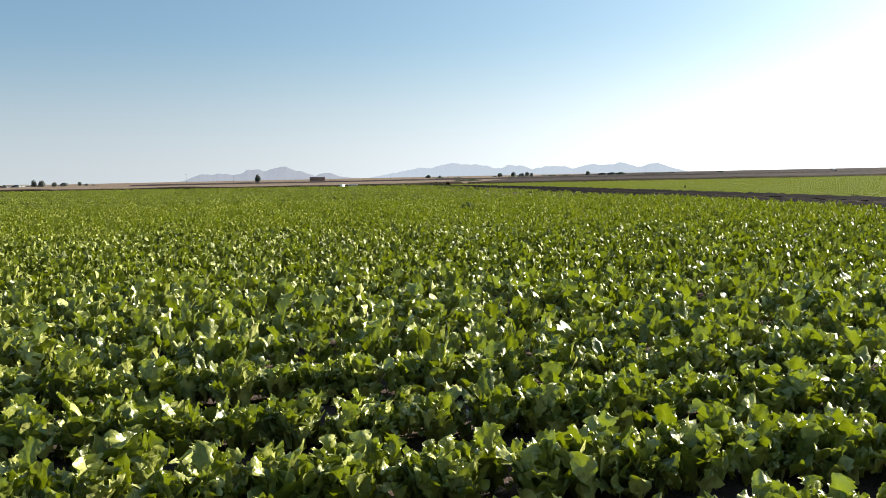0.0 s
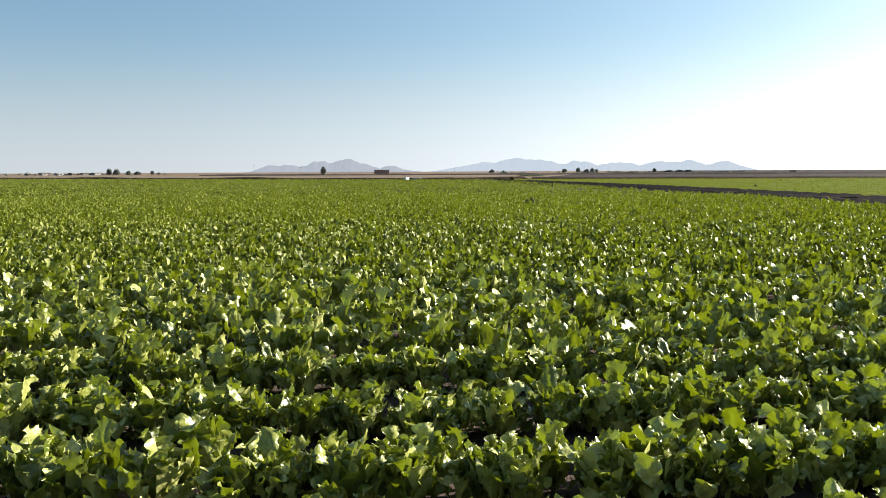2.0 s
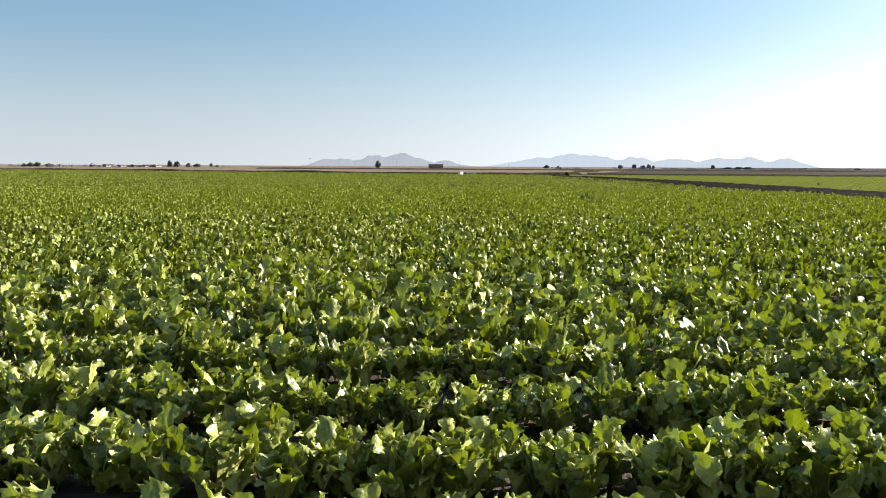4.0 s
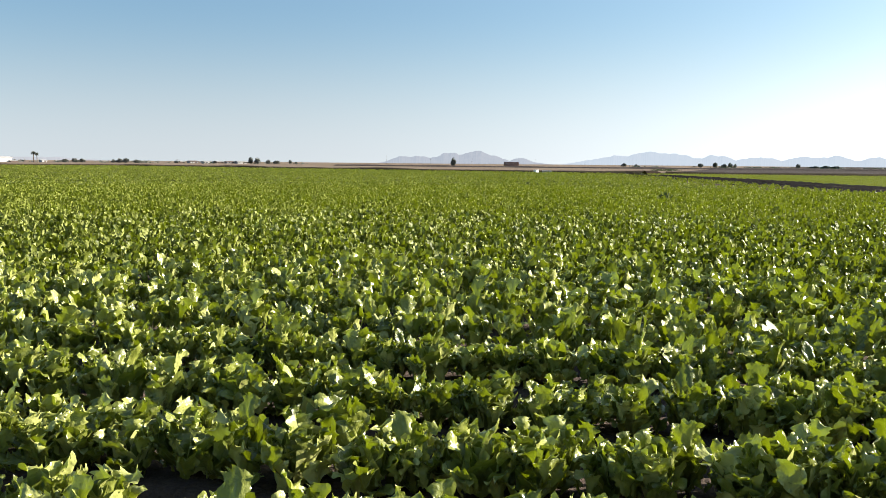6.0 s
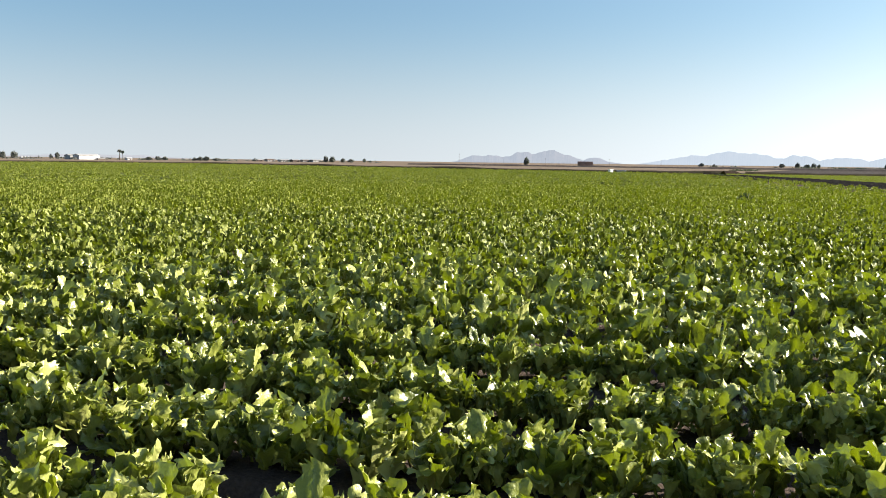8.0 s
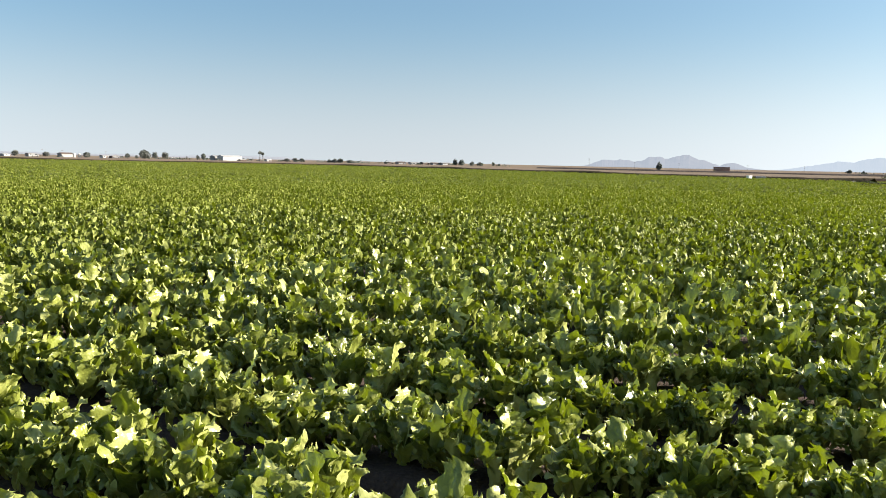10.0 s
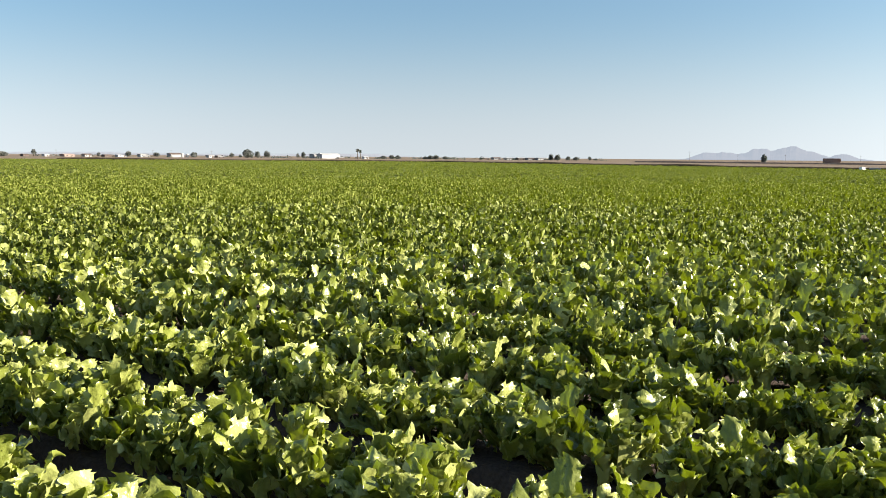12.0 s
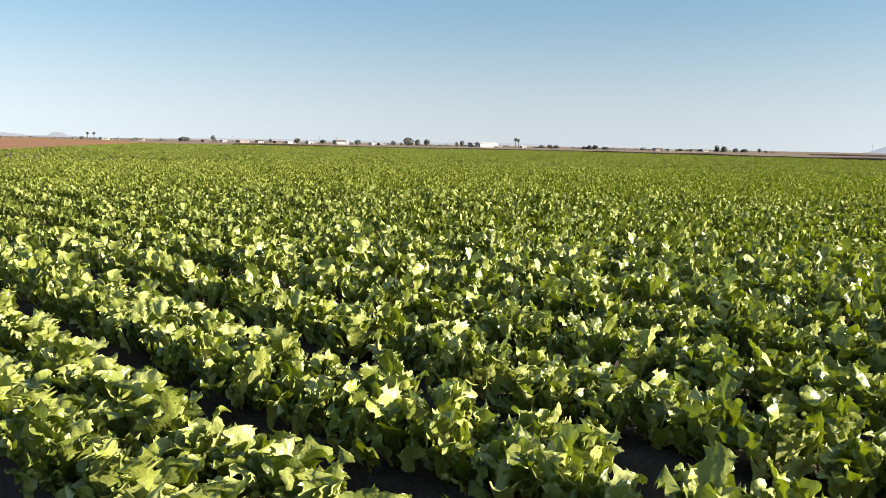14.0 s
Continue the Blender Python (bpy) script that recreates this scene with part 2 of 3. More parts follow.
def inside(x, y):
    v = y - bend(x)
    return (y < FAR_Y - FAR_SLOPE * x) & (y < 210.0 + 1.014 * (x + 141.0)) & (x < near_edge(y) - 0.3) & (y > left_edge_y(x)) & (v > 1.0)


# soil of the beds: one profile drawn along the rows
prof = []
for k in range(0, 66):
    c = bed_middle(k)
    prof += [(c - 0.49, 0.0), (c - 0.38, 0.02), (c - 0.29, 0.16), (c + 0.29, 0.16), (c + 0.38, 0.02)]
prof = np.array(prof)
xs = np.concatenate([np.arange(-60, -14, 3.0), np.arange(-14, 8, 0.3), np.arange(8, 16, 0.5)])
rng = np.random.default_rng(5)
X, V = np.meshgrid(xs, prof[:, 0])
Z = np.repeat(prof[:, 1:2], len(xs), axis=1) + rng.normal(0, 0.012, X.shape)
V = V + rng.normal(0, 0.012, X.shape)
Y = V + bend(X)
X = np.minimum(X, near_edge(Y) - 0.25)
vid = np.arange(X.size).reshape(X.shape)
F = np.stack([vid[:-1, :-1], vid[:-1, 1:], vid[1:, 1:], vid[1:, :-1]], -1).reshape(-1, 4)
soil = quads("soil_beds", np.stack([X, Y, Z], -1).reshape(-1, 3), F, SOIL)
tagged(soil, "dark moist soil raised into long planting beds", "soil", kind="structure")
sheet_far = sheet("field_soil", [(-212, 138), (-183, 89), (-91, 32), (-50, 5), (-60, -12), (18, -12), (17.3, 4), (13.5, 40), (9.5, 70), (4.6, 100), (-0.1, 140), (-141, 210)], -0.03, SOIL)
tagged(sheet_far, "dark soil between the far lettuce rows", "soil", kind="structure")
fallow = sheet("fallow_field", [(-900, 360), (-213, 139), (-184, 88), (-92, 31), (-61, 5), (-61, -13), (-300, -250), (-1200, -250)], -0.03, FALLOW)
tagged(fallow, "bare reddish ploughed field beside the lettuce", "field", kind="structure")
ploughed = sheet("ploughed_field", [(3, 178), (190, 165), (3600, 1700), (2400, 4000), (900, 4600), (60, 600)], -0.035, PLOUGHED_BACKLIT)
tagged(ploughed, "ploughed field beyond the young crop, coloured dull and dark as backlit", "field", kind="structure")
# ---- lettuce ----
def rings(counts, radii):
    """A round blade as rings of points, fine at the rim: radius, angle and triangles."""
    r, phi, start, F = [0.0], [0.0], [0], []
    for m, rad in zip(counts, radii):
        start.append(len(r))
        r += [rad] * m
        phi += [2 * math.pi * i / m for i in range(m)]
    m = counts[0]
    F += [(0, 1 + i, 1 + (i + 1) % m) for i in range(m)]
    for j in range(1, len(counts)):
        a, b, m, n = start[j], start[j + 1], counts[j - 1], counts[j]
        for i in range(m):
            p, q = a + i, a + (i + 1) % m
            if n == m:
                u, v = b + i, b + (i + 1) % n
                F += [(p, u, v), (p, v, q)]
            else:
                u, v, w = b + 2 * i, b + 2 * i + 1, b + (2 * i + 2) % n
                F += [(p, u, v), (p, v, q), (q, v, w)]
    return np.array(r), np.array(phi), np.array(F), counts[-1]


def patch(n):
    """A coarser blade of n x n squares, for plants further off."""
    g = np.linspace(-1, 1, n + 1)
    A, B = np.meshgrid(g, g, indexing="ij")
    a, b = A * np.sqrt(1 - B * B / 2), B * np.sqrt(1 - A * A / 2)
    i = np.arange((n + 1) ** 2).reshape(n + 1, n + 1)
    F = np.stack([i[:-1, :-1], i[1:, :-1], i[1:, 1:], i[:-1, 1:]], -1).reshape(-1, 4)
    return np.hypot(a, b).ravel(), np.arctan2(b, a).ravel(), F, 4 * n


FINE = rings((6, 12, 24, 48), (0.36, 0.66, 0.87, 1.0))
PLAIN = rings((6, 12, 24), (0.46, 0.82, 1.0))
HEART = rings((6, 12), (0.6, 1.0))
SMALL = rings((7,), (1.0,))


def leaf_sheet(rg, length, width, t0, t1, shape, ruffle):
    """Points of one lettuce leaf growing from the origin towards +x and up: a broad soft fan, blistered, with a finely frilled margin."""
    r, phi, faces, rim = shape
    jag = np.clip(rg.normal(0, 1, r.size), -1.3, 1.3)
    # slow folds of the whole blade, then the frill, uneven, in the margin alone
    fold = np.sin(int(rg.integers(2, 4)) * phi + rg.uniform(0, 6.3)) * r ** 2
    warp = phi + 0.25 * np.sin(2 * phi + rg.uniform(0, 6.3)) + 0.2 * np.sin(3 * phi + rg.uniform(0, 6.3))
    waves = {48: 7, 24: 4}.get(rim, 3) + int(rg.integers(0, 3))
    frill = np.sin(waves * warp + rg.uniform(0, 6.3)) * (0.6 + 0.4 * np.sin(3 * phi + rg.uniform(0, 6.3)))
    lobes = 0.065 * np.sin(int(rg.integers(3, 6)) * phi + rg.uniform(0, 6.3)) * r ** 3
    teeth = {48: 0.06, 24: 0.05}.get(rim, 0.15) * jag
    k = 1 + lobes + teeth * (r > 0.95) + 0.085 * np.cos(waves * warp) * r ** 6
    a, b = r * np.cos(phi) * k, r * np.sin(phi) * k
    a = a - 0.25 * np.clip(a, 0, None) ** 3          # blunt tip
    u = np.clip((a + 1) / 2, 0, 1.12)
    us = np.linspace(0, 1.15, 24)
    th = t0 + (t1 - t0) * us ** 1.3 + rg.uniform(-0.4, 0.9) * np.clip((us - 0.5) / 0.5, 0, 1.2)
    step = length * 1.15 / 23
    xs_ = np.concatenate([[0], np.cumsum(np.sin(th[1:]) * step)])
    zs_ = np.concatenate([[0], np.cumsum(np.cos(th[1:]) * step)])
    x, z, t = np.interp(u, us, xs_), np.interp(u, us, zs_), np.interp(u, us, th)
    # buckles a few centimetres across between the veins
    buckle = 0.0
    for i in range(3):
        ang, fq = rg.uniform(0, 6.3), rg.uniform(3.5, 8.0)
        buckle = buckle + np.sin(fq * (a * math.cos(ang) + b * math.sin(ang)) + rg.uniform(0, 6.3)) / 3
    free = np.minimum(1, u * 2.2)
    off = ruffle * free * (0.34 * fold + 0.46 * frill * r ** 3 + 0.40 * buckle)
    off = off - 0.5 * width * b ** 2 * rg.uniform(-0.6, 0.9)
    y = b * width * (0.42 + 0.95 * u) + 0.22 * ruffle * r ** 5 * np.cos(waves * warp + 1.0)
    return np.stack([x + np.cos(t) * off, y, z - np.sin(t) * off], -1)


def turned(P, a):
    c, s = math.cos(a), math.sin(a)
    return P @ np.array([[c, s, 0], [-s, c, 0], [0, 0, 1]])


def plant_leaves(rg, count, n, wide=1.0, fine=1.0):
    """The leaves of one head, outermost first; fine below 1 gives many small leaf tips spread over the dome."""
    out = []
    a = rg.uniform(0, 6.3)
    for i in range(count):
        f = i / (count - 1)
        a += 2.4 + rg.normal(0, 0.3)
        t0 = radians(22 * (1 - f) + rg.normal(0, 7))
        t1 = radians(47 * (1 - f) + 8 * f + rg.normal(0, 18) + (45 if rg.random() < 0.2 else 0))
        if f < 0.25:                                     # the outer leaves spread and droop
            t0, t1 = t0 + radians(rg.uniform(4, 18)), t1 + radians(rg.uniform(5, 30))
        L = (0.265 - 0.05 * f) * rg.uniform(0.85, 1.15)
        Wd = (0.051 - 0.008 * f) * rg.uniform(0.85, 1.2) * wide
        if fine < 1:
            L, Wd, lean = L * 0.8, Wd * 1.55, rg.uniform(-0.25, 0.35)
            t0, t1 = t0 + lean, t1 + lean
        P = leaf_sheet(rg, L * fine, Wd * fine, t0, t1, n, 0.042 * fine ** 0.6)
        out_r = rg.uniform(0, 0.13) if fine < 1 else 0.015
        P[:, 0] += out_r
        P[:, 2] += 0.05 * f if fine == 1 else rg.uniform(0, 1) * (0.17 - 0.6 * out_r)
        out.append(turned(P, a))
    return out


def sites(rg, x0, x1, k0, k1, gap=0.27):
    """Places of the heads: two lines on every bed."""
    res = []
    for k in range(k0, k1):
        for side in ((-0.255, 0.185) if k == 0 else (-0.155, 0.155) if k == 1 else (-0.11, 0.11)):
            x = np.arange(x0, x1, gap) + rg.uniform(0, gap)
            x = x + rg.normal(0, 0.03, len(x))
            v = bed_middle(k) + side + rg.normal(0, 0.025, len(x))
            keep = rg.random(len(x)) > 0.01
            res.append(np.stack([x, v + bend(x)], -1)[keep])
    res = np.concatenate(res)
    res = res[np.hypot(res[:, 0] + 3.62, res[:, 1] - 3.55) > 0.17]      # one head is missing here
    return res[inside(res[:, 0], res[:, 1])]


def in_wedge(p, lo=-76.0, hi=34.0):
    """The part of the plan between two bearings from the path's middle, with a margin."""
    az = np.degrees(np.arctan2(p[:, 0] + 0.0, p[:, 1] + 0.8))
    return (az > lo) & (az < hi)


rg = np.random.default_rng(11)
KINDS = 7
heads = []
for j in range(KINDS):
    leaves = plant_leaves(rg, 23, FINE, 0.92, 0.62)
    inner = plant_leaves(rg, 16, HEART, 1.3)
    V0 = np.concatenate([P * (0.74, 0.74, 0.76) for P in inner[2:]])
    F0 = np.concatenate([HEART[2] + i * len(inner[0]) for i in range(14)])
    head = quads("lettuce_plant", V0, F0, LETTUCE)
    for P in leaves:
        quads("leaf", P, FINE[2], LETTUCE, head)
    tagged(head, "leafy green lettuce plant with crinkled ruffled leaves", "lettuce", group="lettuce plants in the beds")
    heads.append(head)

near = sites(rg, -6.6, 2.6, 0, 5)
near = near[in_wedge(near, -74, 31)]
dist = np.hypot(near[:, 0], near[:, 1])
NEAR_R = float(np.sort(dist)[min(299, len(dist) - 1)])
rest_near = near[dist > NEAR_R]
near = near[dist <= NEAR_R]
for i, (x, y) in enumerate(near):
    s = rg.uniform(1.06, 1.32) * (1.26 if y - float(bend(x)) < 2.1 else 1.0)
    tall = rg.uniform(0.9, 1.08) if y - float(bend(x)) < 2.1 else rg.uniform(1.1, 1.32)
    m = pose(x, y, 0.15, rg.normal(0, 5), rg.normal(0, 5), rg.uniform(0, 360)) @ Matrix.Diagonal((s, s, s * tall, 1))
    if i < KINDS:
        heads[i].matrix_basis = m
    else:
        c = copy_thing(heads[int(rg.integers(KINDS))], m)
        c.matrix_basis = m


def crop(name, places, count, n_leaf, kinds, material, label, grow=1.0, wide=1.0, flat=1.0, fine=1.0, base_z=0.15):
    """Many heads as one mesh."""
    vs, fs, base = [], [], 0
    pick = rg.integers(kinds, size=len(places))
    for j in range(kinds):
        leaves = plant_leaves(rg, count, n_leaf, wide, fine)
        P = np.concatenate(leaves)
        f1 = n_leaf[2]
        F1 = np.concatenate([f1 + i * len(leaves[0]) for i in range(count)])
        at = places[pick == j]
        n = len(at)
        if not n:
            continue
        a = rg.uniform(0, 2 * math.pi, n)
        s = rg.uniform(0.8, 1.25, n) * grow
        c, sn = (np.cos(a) * s)[:, None], (np.sin(a) * s)[:, None]
        lx, ly = rg.normal(0, 0.08, (n, 1)), rg.normal(0, 0.08, (n, 1))
        px, py, pz = P[None, :, 0], P[None, :, 1], P[None, :, 2]
        wx = px * c - py * sn + at[:, 0:1] + lx * pz
        wy = px * sn + py * c + at[:, 1:2] + ly * pz
        wz = pz * s[:, None] * flat + base_z
        vs.append(np.stack([wx, wy, wz], -1).reshape(-1, 3))
        fs.append((F1[None] + (np.arange(n) * len(P))[:, None, None] + base).reshape(-1, F1.shape[1]))
        base += n * len(P)
    ob = quads(name, np.concatenate(vs), np.concatenate(fs), material)
    return tagged(ob, label, "lettuce", kind="stuff")


mid = sites(rg, -26, 15, 0, 24)
d = np.hypot(mid[:, 0], mid[:, 1])
inbox = (mid[:, 0] > -6.6) & (mid[:, 0] < 2.6) & (mid[:, 1] - bend(mid[:, 0]) < FIRST + 4.5 * PITCH) & in_wedge(mid, -74, 31)
mid = mid[in_wedge(mid) & ~inbox & (d < 22)]
mid = np.concatenate([mid, rest_near])
dm = np.hypot(mid[:, 0], mid[:, 1])
crop("lettuce_crop", mid[dm < 11], 20, PLAIN, 8, LETTUCE, "dense rows of crinkled green lettuce plants", grow=1.13, flat=1.28, wide=0.92, fine=0.62)
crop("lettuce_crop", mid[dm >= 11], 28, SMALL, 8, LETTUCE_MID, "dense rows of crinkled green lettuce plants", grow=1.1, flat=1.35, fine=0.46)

side = sites(rg, -16, 15, 0, 12)
side = side[~in_wedge(side, -74, 31) & (np.hypot(side[:, 0], side[:, 1]) < 15)]
side = side[~(in_wedge(side) & ~((side[:, 0] > -6.6) & (side[:, 0] < 2.6) & (side[:, 1] - bend(side[:, 0]) < FIRST + 4.5 * PITCH)))]
crop("lettuce_crop", side, 21, SMALL, 6, LETTUCE, "dense rows of crinkled green lettuce plants", fine=0.8)

far1 = sites(rg, -66, 16, 0, 66, 0.29)
d = np.hypot(far1[:, 0], far1[:, 1])
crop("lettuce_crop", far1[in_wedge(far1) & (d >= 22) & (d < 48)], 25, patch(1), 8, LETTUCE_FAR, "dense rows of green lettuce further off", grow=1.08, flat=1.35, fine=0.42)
far2 = sites(rg, -400, 16, 0, 231, 0.42)
d = np.hypot(far2[:, 0], far2[:, 1])
far2 = far2[in_wedge(far2) & (d >= 48)]
far2 = far2[rg.random(len(far2)) < np.clip(27.0 / np.hypot(far2[:, 0], far2[:, 1]), 0.1, 1)]
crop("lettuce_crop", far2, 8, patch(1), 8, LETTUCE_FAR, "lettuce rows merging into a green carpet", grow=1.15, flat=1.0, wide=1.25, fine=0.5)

# the closed lower foliage of the far rows, gap shade in its colour, one long low hump to a bed
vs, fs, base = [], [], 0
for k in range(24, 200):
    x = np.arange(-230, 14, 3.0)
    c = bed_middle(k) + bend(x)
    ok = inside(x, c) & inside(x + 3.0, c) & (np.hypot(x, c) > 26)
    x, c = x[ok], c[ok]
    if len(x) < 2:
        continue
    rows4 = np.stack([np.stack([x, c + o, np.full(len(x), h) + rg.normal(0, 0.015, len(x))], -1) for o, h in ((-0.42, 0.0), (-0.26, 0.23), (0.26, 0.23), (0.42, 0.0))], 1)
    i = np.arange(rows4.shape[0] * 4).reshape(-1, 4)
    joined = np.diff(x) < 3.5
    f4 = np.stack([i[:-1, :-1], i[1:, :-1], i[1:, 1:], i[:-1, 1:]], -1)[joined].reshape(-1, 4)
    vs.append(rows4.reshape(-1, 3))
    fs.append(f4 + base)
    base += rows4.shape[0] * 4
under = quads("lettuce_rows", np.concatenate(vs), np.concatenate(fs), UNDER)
tagged(under, "dense lower foliage of the far lettuce rows with gap shade in its colour", "lettuce", kind="stuff")
# ---- mountains ----
def ridge(name, line, dist, material, seed, label, rough=0.055, d_az=0.04):
    """A mountain range whose crest follows (bearing, height) in degrees, with a creased slope below."""
    az0, az1 = line[0][0], line[-1][0]
    n = int((az1 - az0) / d_az)
    rows = 9
    vs = np.zeros((n + 1, rows + 1, 3))
    for i in range(n + 1):
        az = az0 + (az1 - az0) * i / n
        h = float(np.interp(az, [p[0] for p in line], [p[1] for p in line]))
        h += rough * noise.fractal(Vector((az * 2.3, seed, 0)), 0.9, 2.1, 5) * min(1.0, h * 3)
        top = dist * math.tan(radians(max(h, 0.0)))
        for j in range(rows + 1):
            f = j / rows
            g = noise.fractal(Vector((az * 2.0, f * 3, seed + 5)), 0.9, 2.0, 4)
            r = dist * (0.86 + 0.14 * f) + 0.008 * dist * g * (f < 1)
            x, y = polar(az, r)
            vs[i, j] = (x, y, -8 + (top * r / dist + 8) * min(1.0, f ** 0.8 * (1 + 0.15 * g * (f < 1))))
    i = np.arange(vs[..., 0].size).reshape(n + 1, rows + 1)
    F = np.stack([i[:-1, :-1], i[1:, :-1], i[1:, 1:], i[:-1, 1:]], -1).reshape(-1, 4)
    ob = quads(name, vs.reshape(-1, 3), F, material, smooth=False)
    return tagged(ob, label, "mountains", kind="structure")


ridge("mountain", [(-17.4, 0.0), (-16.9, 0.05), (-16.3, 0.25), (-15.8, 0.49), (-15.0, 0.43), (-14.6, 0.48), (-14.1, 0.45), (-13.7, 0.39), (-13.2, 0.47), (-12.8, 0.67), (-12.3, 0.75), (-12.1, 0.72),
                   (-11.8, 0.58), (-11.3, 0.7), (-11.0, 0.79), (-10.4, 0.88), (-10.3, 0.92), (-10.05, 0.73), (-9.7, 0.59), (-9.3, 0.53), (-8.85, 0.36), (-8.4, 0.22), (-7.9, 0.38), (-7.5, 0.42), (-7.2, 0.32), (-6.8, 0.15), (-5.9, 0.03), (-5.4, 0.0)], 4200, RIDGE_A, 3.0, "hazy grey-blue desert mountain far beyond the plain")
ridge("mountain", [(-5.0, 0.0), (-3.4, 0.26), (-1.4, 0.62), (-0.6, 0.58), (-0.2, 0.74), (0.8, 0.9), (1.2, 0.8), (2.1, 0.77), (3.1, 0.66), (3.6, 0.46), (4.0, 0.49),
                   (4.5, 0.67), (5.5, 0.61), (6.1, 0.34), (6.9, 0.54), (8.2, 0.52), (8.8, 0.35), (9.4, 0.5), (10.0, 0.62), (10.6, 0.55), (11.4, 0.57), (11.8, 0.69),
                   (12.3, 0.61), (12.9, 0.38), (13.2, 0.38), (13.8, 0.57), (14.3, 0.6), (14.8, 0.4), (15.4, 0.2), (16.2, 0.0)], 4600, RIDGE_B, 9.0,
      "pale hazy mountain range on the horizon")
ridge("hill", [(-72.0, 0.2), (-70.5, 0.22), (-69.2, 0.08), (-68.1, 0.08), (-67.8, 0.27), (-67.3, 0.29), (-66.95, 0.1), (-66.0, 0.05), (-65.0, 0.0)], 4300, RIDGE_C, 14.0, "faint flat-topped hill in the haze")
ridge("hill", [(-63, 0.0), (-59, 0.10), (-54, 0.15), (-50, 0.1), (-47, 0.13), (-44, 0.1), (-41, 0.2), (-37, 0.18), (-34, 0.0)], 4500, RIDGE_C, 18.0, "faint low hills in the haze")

# ---- ditch road between the two fields ----
def strip(name, y0, y1, dy, section, material, label, category, wob=0.05):
    """A long earthwork across the rows: a section of (share of the way from the near to the far edge, height)."""
    rs = np.random.default_rng(len(name) + int(y1))
    ys = np.arange(y0, y1, dy)
    vs = []
    for y in ys:
        a, b = near_edge(y), far_edge(y)
        for s, z in section:
            vs.append((a + (b - a) * s + rs.normal(0, wob), y, z + rs.normal(0, wob * 0.6)))
    m = len(section)
    i = np.arange(len(vs)).reshape(len(ys), m)
    F = np.stack([i[:-1, :-1], i[:-1, 1:], i[1:, 1:], i[1:, :-1]], -1).reshape(-1, 4)
    return tagged(quads(name, np.array(vs), F, material), label, category, kind="structure")


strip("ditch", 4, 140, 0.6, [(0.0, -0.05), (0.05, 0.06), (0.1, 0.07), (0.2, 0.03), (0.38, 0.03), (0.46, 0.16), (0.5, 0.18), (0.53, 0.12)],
      DITCH_SHADED, "earth irrigation ditch with raised banks, shade in its dark colour", "ditch")
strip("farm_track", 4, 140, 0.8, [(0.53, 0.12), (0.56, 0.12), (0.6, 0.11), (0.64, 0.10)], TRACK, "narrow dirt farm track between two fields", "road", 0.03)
strip("bank", 4, 140, 0.6, [(0.64, 0.10), (0.7, 0.04), (0.82, 0.04), (0.9, 0.14), (0.95, 0.16), (1.0, -0.02)], DITCH_SHADED, "low earth bank beside the dirt track, shade in its dark colour", "bank")

# the second field: younger, even rows of green
young_soil = sheet("young_field_soil", [(far_edge(5), 5), (130, -5), (230, 154), (far_edge(172) + 0.5, 172)], -0.02, SEEDLING)
tagged(young_soil, "even cover of bright green seedlings on soil", "seedlings", kind="structure")
rg2 = np.random.default_rng(21)
vs, fs = [], []
pts = []
for k in range(0, 330):
    v = 6 + 0.93 * k * 0.56
    x = np.arange(0, 100, 0.24)
    x = x + rg2.normal(0, 0.08, len(x))
    pts.append(np.stack([x, v - 0.08 * x + rg2.normal(0, 0.1, len(x))], -1))
pts = np.concatenate(pts)
keep = (pts[:, 0] > far_edge(pts[:, 1]) + 0.4) & (pts[:, 1] + 0.08 * pts[:, 0] < 172) & in_wedge(pts, 0, 32)
pts = pts[keep]
pts = pts[rg2.random(len(pts)) < np.clip(45.0 / np.hypot(pts[:, 0], pts[:, 1]), 0.25, 1)]
young = crop("young_crop", pts, 3, patch(1), 6, YOUNG, "second field of bright green young crop", flat=0.5, fine=0.5, wide=1.2, base_z=0.03)
# ---- the far edge of the field ----
def edge_bank(name, line, half, height, material, label):
    """A low earth bank along a broken line."""
    rs = np.random.default_rng(31)
    rowsb = []
    for (xa, ya), (xb, yb) in zip(line, line[1:]):
        n = int(math.hypot(xb - xa, yb - ya) / 1.5)
        nx, ny = -(yb - ya), xb - xa
        if ny < 0 and abs(nx) < abs(ny):
            nx, ny = -nx, -ny
        k = math.hypot(nx, ny)
        for i in range(n):
            f = i / n
            x, y = xa + (xb - xa) * f, ya + (yb - ya) * f
            row = []
            for s, z in ((-1, -0.05), (-0.5, 0.7), (0.3, 1.0), (1, -0.05)):
                h = max(-0.05, z * height * (0.8 + 0.45 * noise.noise(Vector((x * 0.06, s, 3.0)))))
                row.append((x + nx / k * s * half, y + ny / k * s * half + rs.normal(0, 0.1), h + rs.normal(0, 0.02)))
            rowsb.append(row)
    vs2 = np.array(rowsb)
    i = np.arange(vs2.shape[0] * 4).reshape(-1, 4)
    F2 = np.stack([i[:-1, :-1], i[1:, :-1], i[1:, 1:], i[:-1, 1:]], -1).reshape(-1, 4)
    return tagged(quads(name, vs2.reshape(-1, 3), F2, material), label, "bank", kind="structure")


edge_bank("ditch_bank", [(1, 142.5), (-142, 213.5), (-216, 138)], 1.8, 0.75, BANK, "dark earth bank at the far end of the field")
edge_bank("ditch_bank", [(150, 162.0), (4, 174.0)], 1.8, 0.45, BANK, "dark earth bank behind the young crop")
edge_bank("levee", [(420, 330), (-150, 410)], 4.0, 0.8, PLOUGHED_BACKLIT, "low dry earth levee across the plain")

